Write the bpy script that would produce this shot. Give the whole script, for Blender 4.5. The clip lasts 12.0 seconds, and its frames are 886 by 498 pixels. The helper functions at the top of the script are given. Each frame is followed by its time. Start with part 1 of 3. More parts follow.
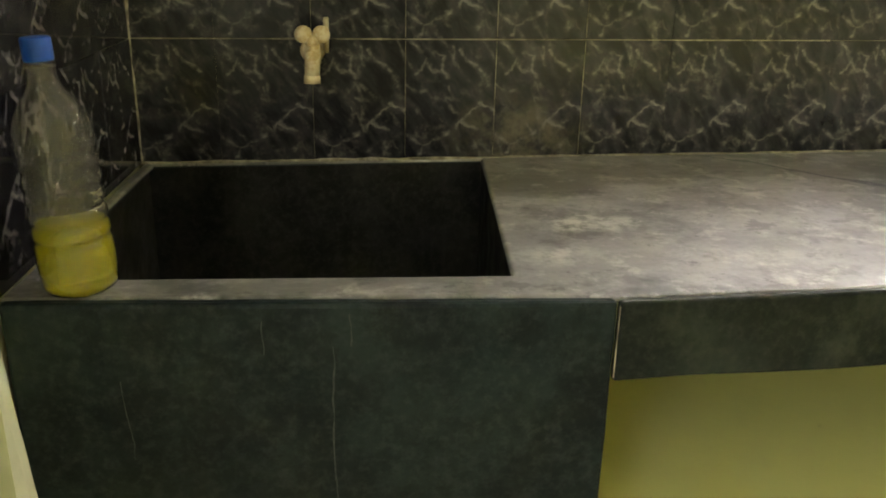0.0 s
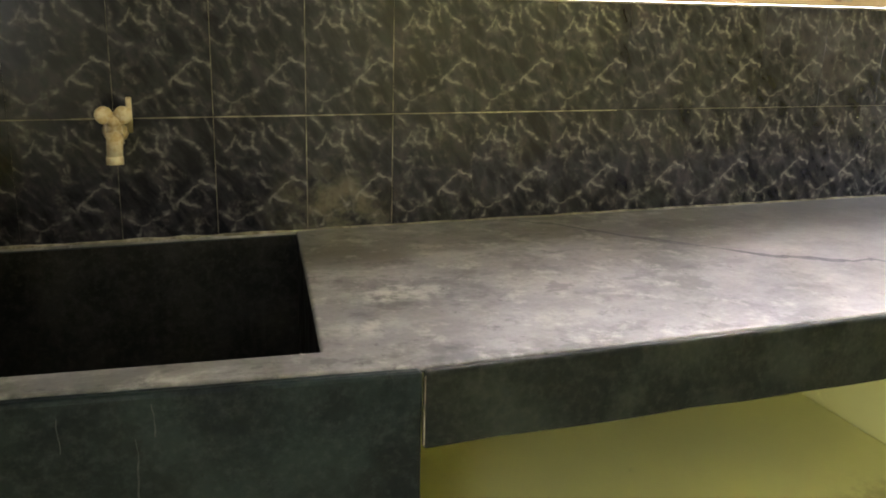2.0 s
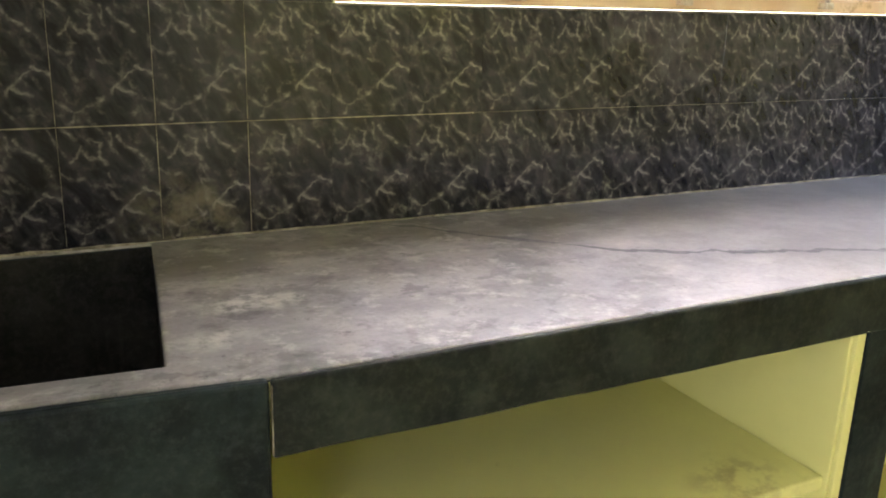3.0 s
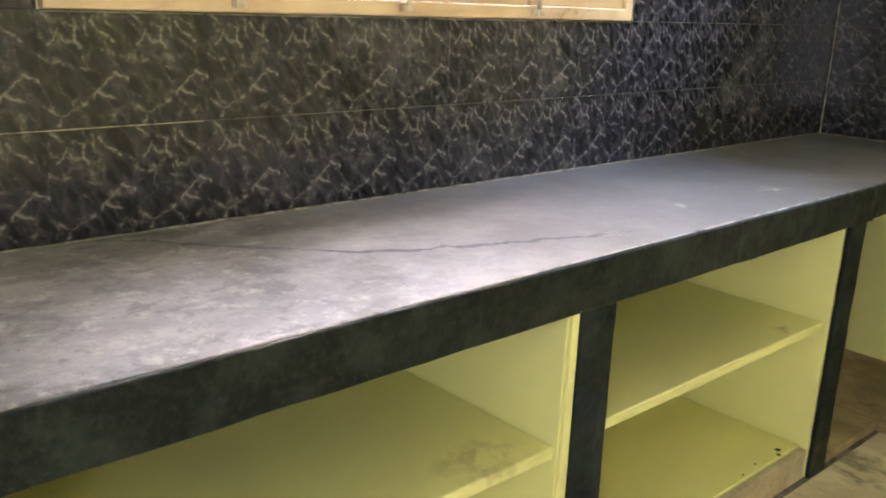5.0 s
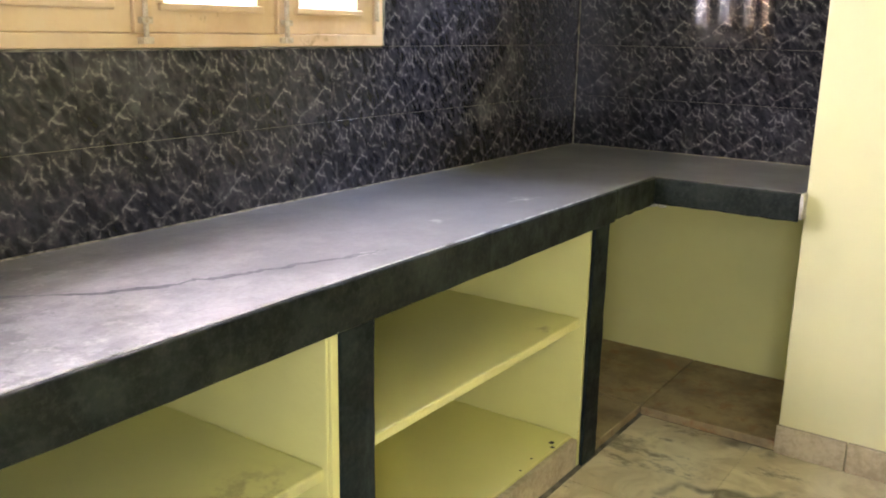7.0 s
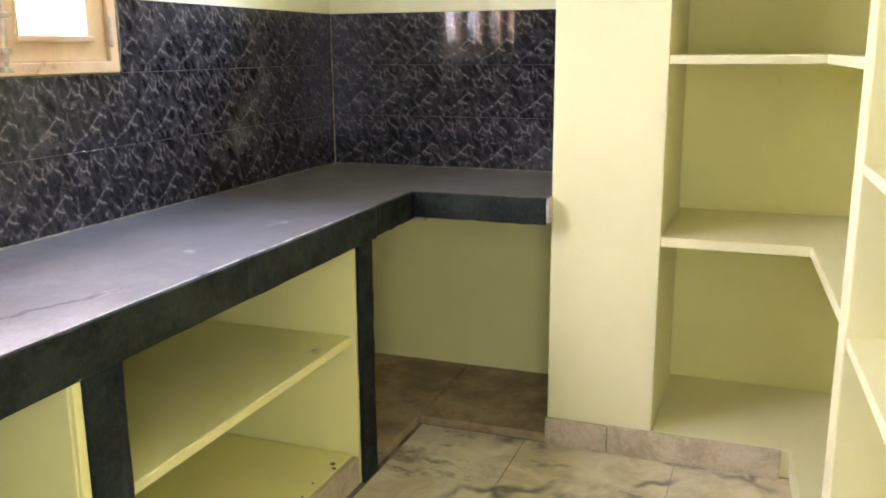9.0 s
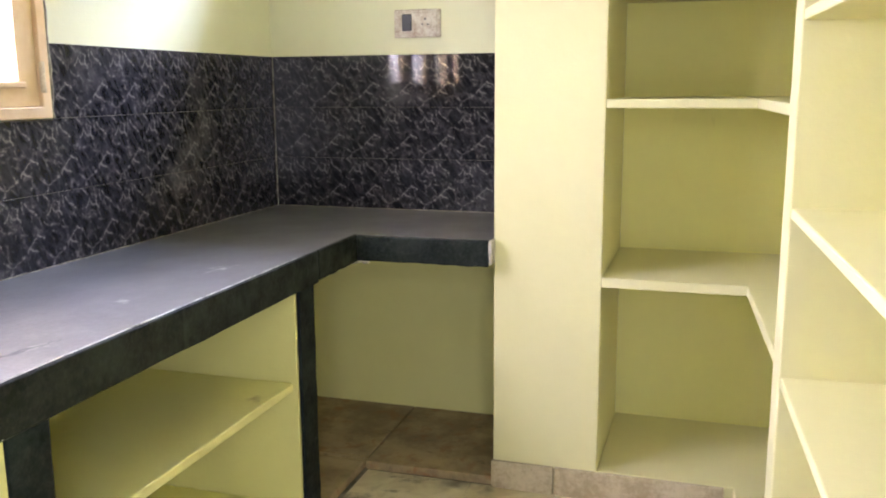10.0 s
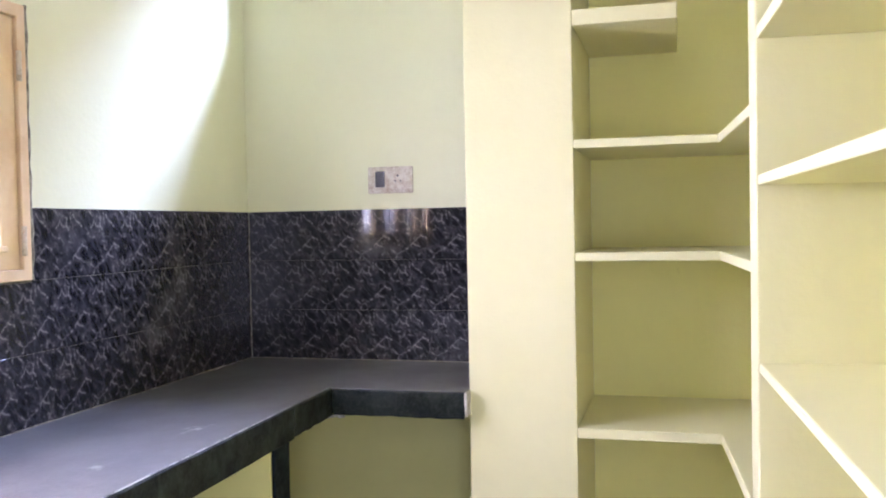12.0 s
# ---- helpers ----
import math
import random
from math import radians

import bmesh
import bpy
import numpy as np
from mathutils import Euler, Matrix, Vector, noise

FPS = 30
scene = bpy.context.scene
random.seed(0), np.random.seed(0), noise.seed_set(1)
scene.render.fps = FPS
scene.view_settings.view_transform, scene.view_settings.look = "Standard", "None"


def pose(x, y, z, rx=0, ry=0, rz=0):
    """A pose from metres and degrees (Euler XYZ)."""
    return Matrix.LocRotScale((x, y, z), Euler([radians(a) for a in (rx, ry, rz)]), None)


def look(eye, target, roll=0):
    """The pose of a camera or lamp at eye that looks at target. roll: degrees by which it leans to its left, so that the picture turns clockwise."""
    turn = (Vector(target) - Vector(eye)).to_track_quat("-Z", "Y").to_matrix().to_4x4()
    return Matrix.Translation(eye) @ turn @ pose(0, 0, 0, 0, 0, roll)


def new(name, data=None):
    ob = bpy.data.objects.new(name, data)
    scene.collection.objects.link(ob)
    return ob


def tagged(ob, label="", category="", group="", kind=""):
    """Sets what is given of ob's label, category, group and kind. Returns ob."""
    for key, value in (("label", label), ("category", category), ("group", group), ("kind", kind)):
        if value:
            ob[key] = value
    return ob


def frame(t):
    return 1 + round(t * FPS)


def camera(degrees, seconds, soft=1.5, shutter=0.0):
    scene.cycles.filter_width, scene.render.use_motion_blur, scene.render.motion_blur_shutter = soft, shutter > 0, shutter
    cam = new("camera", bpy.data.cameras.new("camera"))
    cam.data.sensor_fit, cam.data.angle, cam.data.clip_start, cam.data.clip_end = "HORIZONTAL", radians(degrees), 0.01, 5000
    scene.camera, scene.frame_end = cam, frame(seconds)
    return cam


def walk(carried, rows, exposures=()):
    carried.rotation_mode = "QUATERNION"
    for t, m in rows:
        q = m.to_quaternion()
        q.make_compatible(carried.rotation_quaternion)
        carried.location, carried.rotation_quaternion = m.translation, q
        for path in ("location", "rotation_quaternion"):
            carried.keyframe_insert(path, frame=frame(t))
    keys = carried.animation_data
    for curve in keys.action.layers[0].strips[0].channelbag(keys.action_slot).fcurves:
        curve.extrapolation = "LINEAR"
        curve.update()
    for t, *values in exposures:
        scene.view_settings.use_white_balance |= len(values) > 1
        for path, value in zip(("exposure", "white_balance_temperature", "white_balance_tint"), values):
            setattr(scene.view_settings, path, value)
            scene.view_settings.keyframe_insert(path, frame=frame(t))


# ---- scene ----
cam = camera(54.0, 12.0, soft=1.9)
PATH = [
    (0, (0.082, -0.04, 1.229), (0.366, 1.811, 0.527), 1.3),
    (0.5, (0.066, -0.051, 1.257), (0.404, 1.814, 0.618), 1.9),
    (1, (0.076, -0.052, 1.258), (0.484, 1.813, 0.662), 1.9),
    (1.5, (0.1, -0.059, 1.26), (0.613, 1.785, 0.681), 1.6),
    (2, (0.122, -0.065, 1.257), (0.759, 1.744, 0.69), 1.7),
    (2.5, (0.151, -0.072, 1.253), (0.903, 1.696, 0.697), 1.8),
    (3, (0.175, -0.094, 1.265), (1.033, 1.624, 0.708), 1.6),
    (3.5, (0.191, -0.117, 1.272), (1.165, 1.541, 0.721), 1.8),
    (5.5, (0.23, -0.156, 1.29), (1.597, 1.202, 0.752), 1.9),
    (6, (0.242, -0.176, 1.286), (1.682, 1.112, 0.767), 1.5),
    (6.5, (0.256, -0.205, 1.303), (1.768, 0.999, 0.79), 1.5),
    (7, (0.267, -0.237, 1.302), (1.855, 0.874, 0.812), 1.0),
    (7.5, (0.292, -0.248, 1.29), (1.952, 0.765, 0.823), 0.7),
    (9.5, (0.307, -0.308, 1.316), (2.162, 0.309, 0.896), -0.4),
    (10, (0.319, -0.315, 1.328), (2.196, 0.269, 0.961), -0.4),
    (10.5, (0.307, -0.307, 1.342), (2.203, 0.259, 1.055), -0.3),
    (11, (0.302, -0.309, 1.357), (2.213, 0.246, 1.155), -0.5),
    (11.5, (0.287, -0.309, 1.37), (2.21, 0.227, 1.247), -0.8),
    (12, (0.278, -0.311, 1.379), (2.208, 0.212, 1.326), -1.1),
]
EXPOSURES = [(0.0, 0.50, 6300, 13), (1.0, 0.50, 6200, 16), (2.5, 0.58, 5900, 23), (3.5, 0.59, 5850, 25), (5.5, 0.65, 5800, 26), (7.5, 0.59, 5700, 30), (9.5, 0.58, 5650, 31), (11.0, 0.56, 5450, 33), (12.0, 0.52, 5150, 40)]
walk(cam, [(t, look(eye, target, roll)) for t, eye, target, roll in PATH], EXPOSURES)

# ---- world and light ----
world = bpy.data.worlds.new("sky")
scene.world = world
world.use_nodes = True
wt = world.node_tree
sky = wt.nodes.new("ShaderNodeTexSky")
sky.sky_type = "NISHITA"
sky.sun_disc = False
sky.sun_elevation, sky.sun_rotation = radians(50), radians(100)
wt.links.new(sky.outputs["Color"], wt.nodes["Background"].inputs["Color"])
wt.nodes["Background"].inputs["Strength"].default_value = 0.1


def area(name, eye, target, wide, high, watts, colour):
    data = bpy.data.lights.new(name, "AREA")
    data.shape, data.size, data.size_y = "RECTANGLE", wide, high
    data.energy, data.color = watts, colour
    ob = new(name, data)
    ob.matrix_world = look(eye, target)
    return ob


area("ventilator_daylight", (4.53, 0.0, 3.62), (3.54, 0.0, 2.36), 2.0, 0.53, 640, (0.74, 0.86, 1.0))
area("window_daylight", (1.49, 1.66, 1.75), (1.49, 0.6, 1.35), 1.5, 0.7, 68, (1.0, 0.96, 0.94))
# added fill from the west: lights the pier and bays through an unseen doorway
area("unseen_doorway_fill", (-0.62, -0.62, 1.15), (1.0, 0.45, 0.75), 0.72, 1.8, 19, (0.95, 0.95, 0.83))


# ---- materials ----
class Mat:
    """A node material on one Principled shader."""

    def __init__(self, name, rough=0.6, metal=0.0):
        self.m = bpy.data.materials.new(name)
        self.m.use_nodes = True
        self.t = self.m.node_tree
        self.b = self.t.nodes["Principled BSDF"]
        self.b.inputs["Roughness"].default_value = rough
        self.b.inputs["Metallic"].default_value = metal
        self.tc = self.t.nodes.new("ShaderNodeTexCoord")

    def put(self, value, socket):
        if hasattr(value, "is_linked"):
            self.t.links.new(value, socket)
        elif isinstance(value, tuple) and len(value) == 3 and socket.type == "RGBA":
            socket.default_value = (*value, 1)
        else:
            socket.default_value = value

    def coords(self, scale=(1, 1, 1), turn=(0, 0, 0), move=(0, 0, 0), base=None):
        n = self.t.nodes.new("ShaderNodeMapping")
        self.put(base or self.tc.outputs["Object"], n.inputs["Vector"])
        n.inputs["Scale"].default_value = scale
        n.inputs["Rotation"].default_value = [radians(a) for a in turn]
        n.inputs["Location"].default_value = move
        return n.outputs["Vector"]

    def noise(self, scale, detail=4.0, rough=0.55, vec=None, distort=0.0):
        n = self.t.nodes.new("ShaderNodeTexNoise")
        self.put(vec or self.tc.outputs["Object"], n.inputs["Vector"])
        n.inputs["Scale"].default_value = scale
        n.inputs["Detail"].default_value = detail
        n.inputs["Roughness"].default_value = rough
        n.inputs["Distortion"].default_value = distort
        return n.outputs["Fac"]

    def wobble(self, scale, amount, vec=None):
        n = self.t.nodes.new("ShaderNodeTexNoise")
        v = vec or self.tc.outputs["Object"]
        self.put(v, n.inputs["Vector"])
        n.inputs["Scale"].default_value = scale
        n.inputs["Detail"].default_value = 3
        sub = self.vmath("SUBTRACT", n.outputs["Color"], (0.5, 0.5, 0.5))
        mul = self.vmath("MULTIPLY", sub, (amount, amount, amount))
        return self.vmath("ADD", v, mul)

    def vmath(self, op, a, b):
        n = self.t.nodes.new("ShaderNodeVectorMath")
        n.operation = op
        self.put(a, n.inputs[0])
        self.put(b, n.inputs[1])
        return n.outputs["Value"] if op in ("DISTANCE", "LENGTH", "DOT_PRODUCT") else n.outputs["Vector"]

    def edges(self, scale, vec=None):
        n = self.t.nodes.new("ShaderNodeTexVoronoi")
        n.feature = "DISTANCE_TO_EDGE"
        self.put(vec or self.tc.outputs["Object"], n.inputs["Vector"])
        n.inputs["Scale"].default_value = scale
        return n.outputs["Distance"]

    def math(self, op, a, b=0.0, clamp=False):
        n = self.t.nodes.new("ShaderNodeMath")
        n.operation = op
        n.use_clamp = clamp
        self.put(a, n.inputs[0])
        self.put(b, n.inputs[1])
        return n.outputs[0]

    def ramp(self, fac, lo, hi, a=0.0, b=1.0):
        n = self.t.nodes.new("ShaderNodeMapRange")
        n.interpolation_type = "SMOOTHSTEP"
        self.put(fac, n.inputs["Value"])
        n.inputs["From Min"].default_value = lo
        n.inputs["From Max"].default_value = hi
        n.inputs["To Min"].default_value = a
        n.inputs["To Max"].default_value = b
        return n.outputs["Result"]

    def mix(self, fac, a, b):
        n = self.t.nodes.new("ShaderNodeMix")
        n.data_type = "RGBA"
        self.put(fac, n.inputs["Factor"])
        self.put(a, n.inputs["A_Color"] if "A_Color" in n.inputs else n.inputs[6])
        self.put(b, n.inputs["B_Color"] if "B_Color" in n.inputs else n.inputs[7])
        return n.outputs[2]

    def axis(self, which, vec=None):
        n = self.t.nodes.new("ShaderNodeSeparateXYZ")
        self.put(vec or self.tc.outputs["Object"], n.inputs[0])
        return n.outputs[which]

    def up(self):
        g = self.t.nodes.new("ShaderNodeNewGeometry")
        return self.axis("Z", g.outputs["Normal"])

    def chance(self):
        return self.t.nodes.new("ShaderNodeObjectInfo").outputs["Random"]

    def bump(self, height, strength, distance):
        n = self.t.nodes.new("ShaderNodeBump")
        n.inputs["Strength"].default_value = strength
        n.inputs["Distance"].default_value = distance
        self.put(height, n.inputs["Height"])
        self.t.links.new(n.outputs["Normal"], self.b.inputs["Normal"])

    def colour(self, value):
        self.put(value, self.b.inputs["Base Color"])
        return self

    def rough(self, value):
        self.put(value, self.b.inputs["Roughness"])


def wall_paint(name, base, grubby, stains=()):
    m = Mat(name, 0.62)
    wide = m.ramp(m.noise(1.7, 5, 0.6), 0.42, 0.72)
    fine = m.ramp(m.noise(26, 5, 0.6), 0.4, 0.75)
    c = m.mix(m.math("MULTIPLY", wide, 0.35), base, grubby)
    c = m.mix(m.math("MULTIPLY", fine, 0.12), c, grubby)
    scuff = m.ramp(m.noise(9, 6, 0.7, m.coords((1, 1, 0.35))), 0.68, 0.78)
    c = m.mix(m.math("MULTIPLY", scuff, 0.2), c, tuple(v * 0.55 for v in grubby))
    geo = m.t.nodes.new("ShaderNodeNewGeometry").outputs["Position"]
    for x, y, z, r in stains:
        d = m.vmath("DISTANCE", m.wobble(14, 0.1, geo), (x, y, z))
        mark = m.math("MULTIPLY", m.ramp(d, 0.0, r, 1.0, 0.0), m.ramp(m.noise(22, 5, 0.6, geo), 0.45, 0.66))
        c = m.mix(m.math("MULTIPLY", mark, 0.5), c, (0.22, 0.14, 0.05))
    m.colour(c)
    m.bump(m.math("ADD", m.noise(70, 4), m.math("MULTIPLY", m.noise(5, 3), 2.0)), 0.22, 0.004)
    return m.m


PAINT = wall_paint("pale_lime_wall_paint", (0.80, 0.795, 0.55), (0.73, 0.72, 0.47))
LIME = wall_paint("lime_yellow_cabinet_paint", (0.82, 0.79, 0.32), (0.74, 0.71, 0.25), ((1.25, 0.86, 0.478, 0.13), (0.98, 0.84, 0.478, 0.09), (1.05, 0.86, 0.098, 0.10), (2.36, 0.87, 0.478, 0.05)))
CREAM = wall_paint("yellow_cream_paint", (0.77, 0.735, 0.42), (0.71, 0.67, 0.35))
WHITEWASH = wall_paint("white_ceiling_paint", (0.80, 0.80, 0.74), (0.70, 0.70, 0.62))


# strokes of the tile's print, in metres from its lower corner
PRINT = (((0.009, 0.197), (0.035, 0.169)), ((0.035, 0.169), (0.019, 0.142)), ((0.046, 0.177), (0.065, 0.172)), ((0.065, 0.172), (0.06, 0.148)),
         ((0.06, 0.148), (0.046, 0.146)), ((0.046, 0.146), (0.036, 0.16)), ((0.059, 0.148), (0.073, 0.139)), ((0.08, 0.185), (0.082, 0.156)),
         ((0.091, 0.183), (0.105, 0.165)), ((0.105, 0.165), (0.125, 0.148)), ((-0.0, 0.126), (0.018, 0.114)), ((0.018, 0.114), (0.037, 0.113)),
         ((0.073, 0.122), (0.08, 0.105)), ((0.068, 0.104), (0.091, 0.101)), ((0.094, 0.06), (0.105, 0.075)), ((0.105, 0.075), (0.123, 0.087)),
         ((0.094, 0.06), (0.086, 0.052)), ((0.073, 0.041), (0.03, 0.023)), ((0.003, 0.039), (0.03, 0.023)), ((0.03, 0.023), (0.025, 0.008)),
         ((0.094, 0.06), (0.124, 0.05)), ((0.129, 0.03), (0.12, 0.016)), ((0.129, 0.03), (0.144, 0.011)), ((0.126, 0.093), (0.157, 0.08)))


def printed_tile():
    m = Mat("black_marble_print_tile", 0.22)
    base = m.coords((1, 0, 1))
    bent = m.wobble(90, 0.008, m.wobble(30, 0.010, base))
    near = None
    for a, b in PRINT:
        va, ba = Vector((a[0], 0, a[1])), Vector((b[0] - a[0], 0, b[1] - a[1]))
        pa = m.vmath("SUBTRACT", bent, tuple(va))
        h = m.math("ADD", m.vmath("DOT_PRODUCT", pa, tuple(ba / ba.length_squared)), 0.0, True)
        n = m.t.nodes.new("ShaderNodeVectorMath")
        n.operation = "SCALE"
        n.inputs[0].default_value = ba
        m.put(h, n.inputs["Scale"])
        d = m.vmath("DISTANCE", pa, n.outputs["Vector"])
        near = d if near is None else m.math("MINIMUM", near, d)
    thick = m.ramp(m.noise(55, 3, 0.6, base), 0.35, 0.65, 0.5, 1.5)
    core = m.ramp(m.math("DIVIDE", near, thick), 0.0, 0.0048, 0.70, 0.0)
    gate = m.ramp(m.noise(42, 3, 0.6, base), 0.36, 0.64, 0.15, 1.0)
    halo = m.math("MULTIPLY", m.ramp(near, 0.0, 0.014, 0.34, 0.0), gate)
    geo = m.t.nodes.new("ShaderNodeNewGeometry").outputs["Position"]
    sheet = m.t.nodes.new("ShaderNodeCombineXYZ")
    m.put(m.math("SUBTRACT", m.axis("X", geo), m.axis("Y", geo)), sheet.inputs["X"])
    m.put(m.axis("Z", geo), sheet.inputs["Z"])
    sheet = sheet.outputs["Vector"]
    turned = m.coords(turn=(0, -58, 0), base=m.wobble(60, 0.010, m.wobble(22, 0.030, sheet)))
    cells = m.edges(33, m.coords((0.46, 1, 1), base=turned))
    patch = m.ramp(m.noise(15, 4, 0.6, sheet), 0.38, 0.66)
    web = m.math("MULTIPLY", m.ramp(cells, 0.0, 0.26, 1.0, 0.0), patch)
    gate_two = m.ramp(m.noise(26, 3, 0.55, m.coords(move=(3, 1, 2), base=sheet)), 0.40, 0.68)
    bits = m.ramp(m.noise(70, 4, 0.65, base), 0.42, 0.64, 0.15, 1.0)
    thread = m.math("MULTIPLY", m.math("MULTIPLY", m.ramp(cells, 0.0, 0.15, 0.44, 0.0), gate_two), bits)
    vein = m.math("MAXIMUM", m.math("MULTIPLY", core, gate), thread)
    haze = m.ramp(m.noise(24, 5, 0.65, m.coords((1.9, 1, 0.5), base=m.coords(turn=(0, 33, 0), base=m.wobble(20, 0.03, sheet)))), 0.40, 0.64)
    grit = m.noise(160, 3)
    m.b.inputs["Specular IOR Level"].default_value = 0.42
    ground = m.mix(m.math("ADD", m.math("ADD", m.math("MULTIPLY", haze, 0.24), halo), m.math("MULTIPLY", web, 0.30), True), (0.0110, 0.0108, 0.0145), (0.086, 0.081, 0.090))
    print_ = m.mix(m.math("MULTIPLY", vein, m.ramp(grit, 0.25, 0.6, 0.5, 1.0)), ground, (0.33, 0.305, 0.28))
    dust_glare = m.ramp(m.noise(3.2, 6, 0.65, geo), 0.52, 0.78)
    # grows eastwards: window glare put into the colour on top of the dust
    film = m.ramp(m.axis("X", geo), 0.6, 1.7, 0.04, 0.36)
    dusty = m.mix(m.math("MULTIPLY", dust_glare, film), print_, (0.27, 0.255, 0.265))
    lime = m.vmath("DISTANCE", m.vmath("MULTIPLY", geo, (1, 0.2, 1.5)), (0.43, 0.28, 1.33))
    lime = m.math("MULTIPLY", m.ramp(lime, 0.02, 0.15, 1.0, 0.0), m.ramp(m.noise(20, 5, 0.6, geo), 0.35, 0.65))
    dusty = m.mix(m.math("MULTIPLY", lime, 0.5), dusty, (0.30, 0.27, 0.18))
    m.colour(dusty)
    grease = m.ramp(m.axis("Y", geo), 1.395, 1.4, 0.0, 0.15)
    m.rough(m.math("ADD", m.ramp(m.noise(7, 5, 0.6, geo), 0.3, 0.75, 0.02, 0.05), grease))
    m.bump(m.noise(9, 2, 0.4, geo), 0.012, 0.004)
    return m.m


TILE = printed_tile()


def grout():
    m = Mat("tile_grout", 0.9)
    m.colour(m.mix(m.ramp(m.noise(9, 5, 0.7), 0.35, 0.65), (0.10, 0.09, 0.07), (0.27, 0.25, 0.20)))
    m.bump(m.noise(90), 0.5, 0.002)
    return m.m


GROUT = grout()


def bead():
    m = Mat("white_cement_bead", 0.85)
    m.colour(m.mix(m.ramp(m.noise(30, 5, 0.7), 0.35, 0.68), (0.14, 0.12, 0.085), (0.46, 0.41, 0.31)))
    m.bump(m.noise(120, 4), 0.8, 0.003)
    return m.m


BEAD = bead()


def dark_stone(name, low, high, stain):
    m = Mat(name, 0.42)
    blot = m.ramp(m.noise(9, 6, 0.7), 0.40, 0.64)
    c = m.mix(blot, low, high)
    grain = m.ramp(m.noise(75, 6, 0.7), 0.42, 0.75)
    c = m.mix(m.math("MULTIPLY", grain, 0.36), c, stain)
    drip = m.ramp(m.noise(11, 5, 0.62, m.coords((1, 1, 0.12))), 0.62, 0.74)
    c = m.mix(m.math("MULTIPLY", drip, 0.42), c, stain)
    chip = m.ramp(m.noise(30, 5, 0.7, m.coords(move=(4, 2, 7))), 0.64, 0.70)
    c = m.mix(m.math("MULTIPLY", chip, 0.6), c, (0.006, 0.007, 0.007))
    m.colour(c)
    m.rough(m.ramp(m.noise(15, 5), 0.3, 0.7, 0.42, 0.68))
    m.b.inputs["Specular IOR Level"].default_value = 0.2
    m.bump(m.math("ADD", m.noise(60, 5), m.math("MULTIPLY", m.noise(9, 4), 2.0)), 0.25, 0.004)
    return m.m


STONE = dark_stone("dark_green_stone", (0.0026, 0.0058, 0.0068), (0.0125, 0.0215, 0.0205), (0.052, 0.066, 0.060))
EDGING = dark_stone("dark_olive_stone", (0.0055, 0.0085, 0.0076), (0.0210, 0.0275, 0.0215), (0.058, 0.064, 0.050))
BASIN = dark_stone("soot_dark_basin_stone", (0.009, 0.009, 0.008), (0.026, 0.025, 0.022), (0.075, 0.072, 0.062))


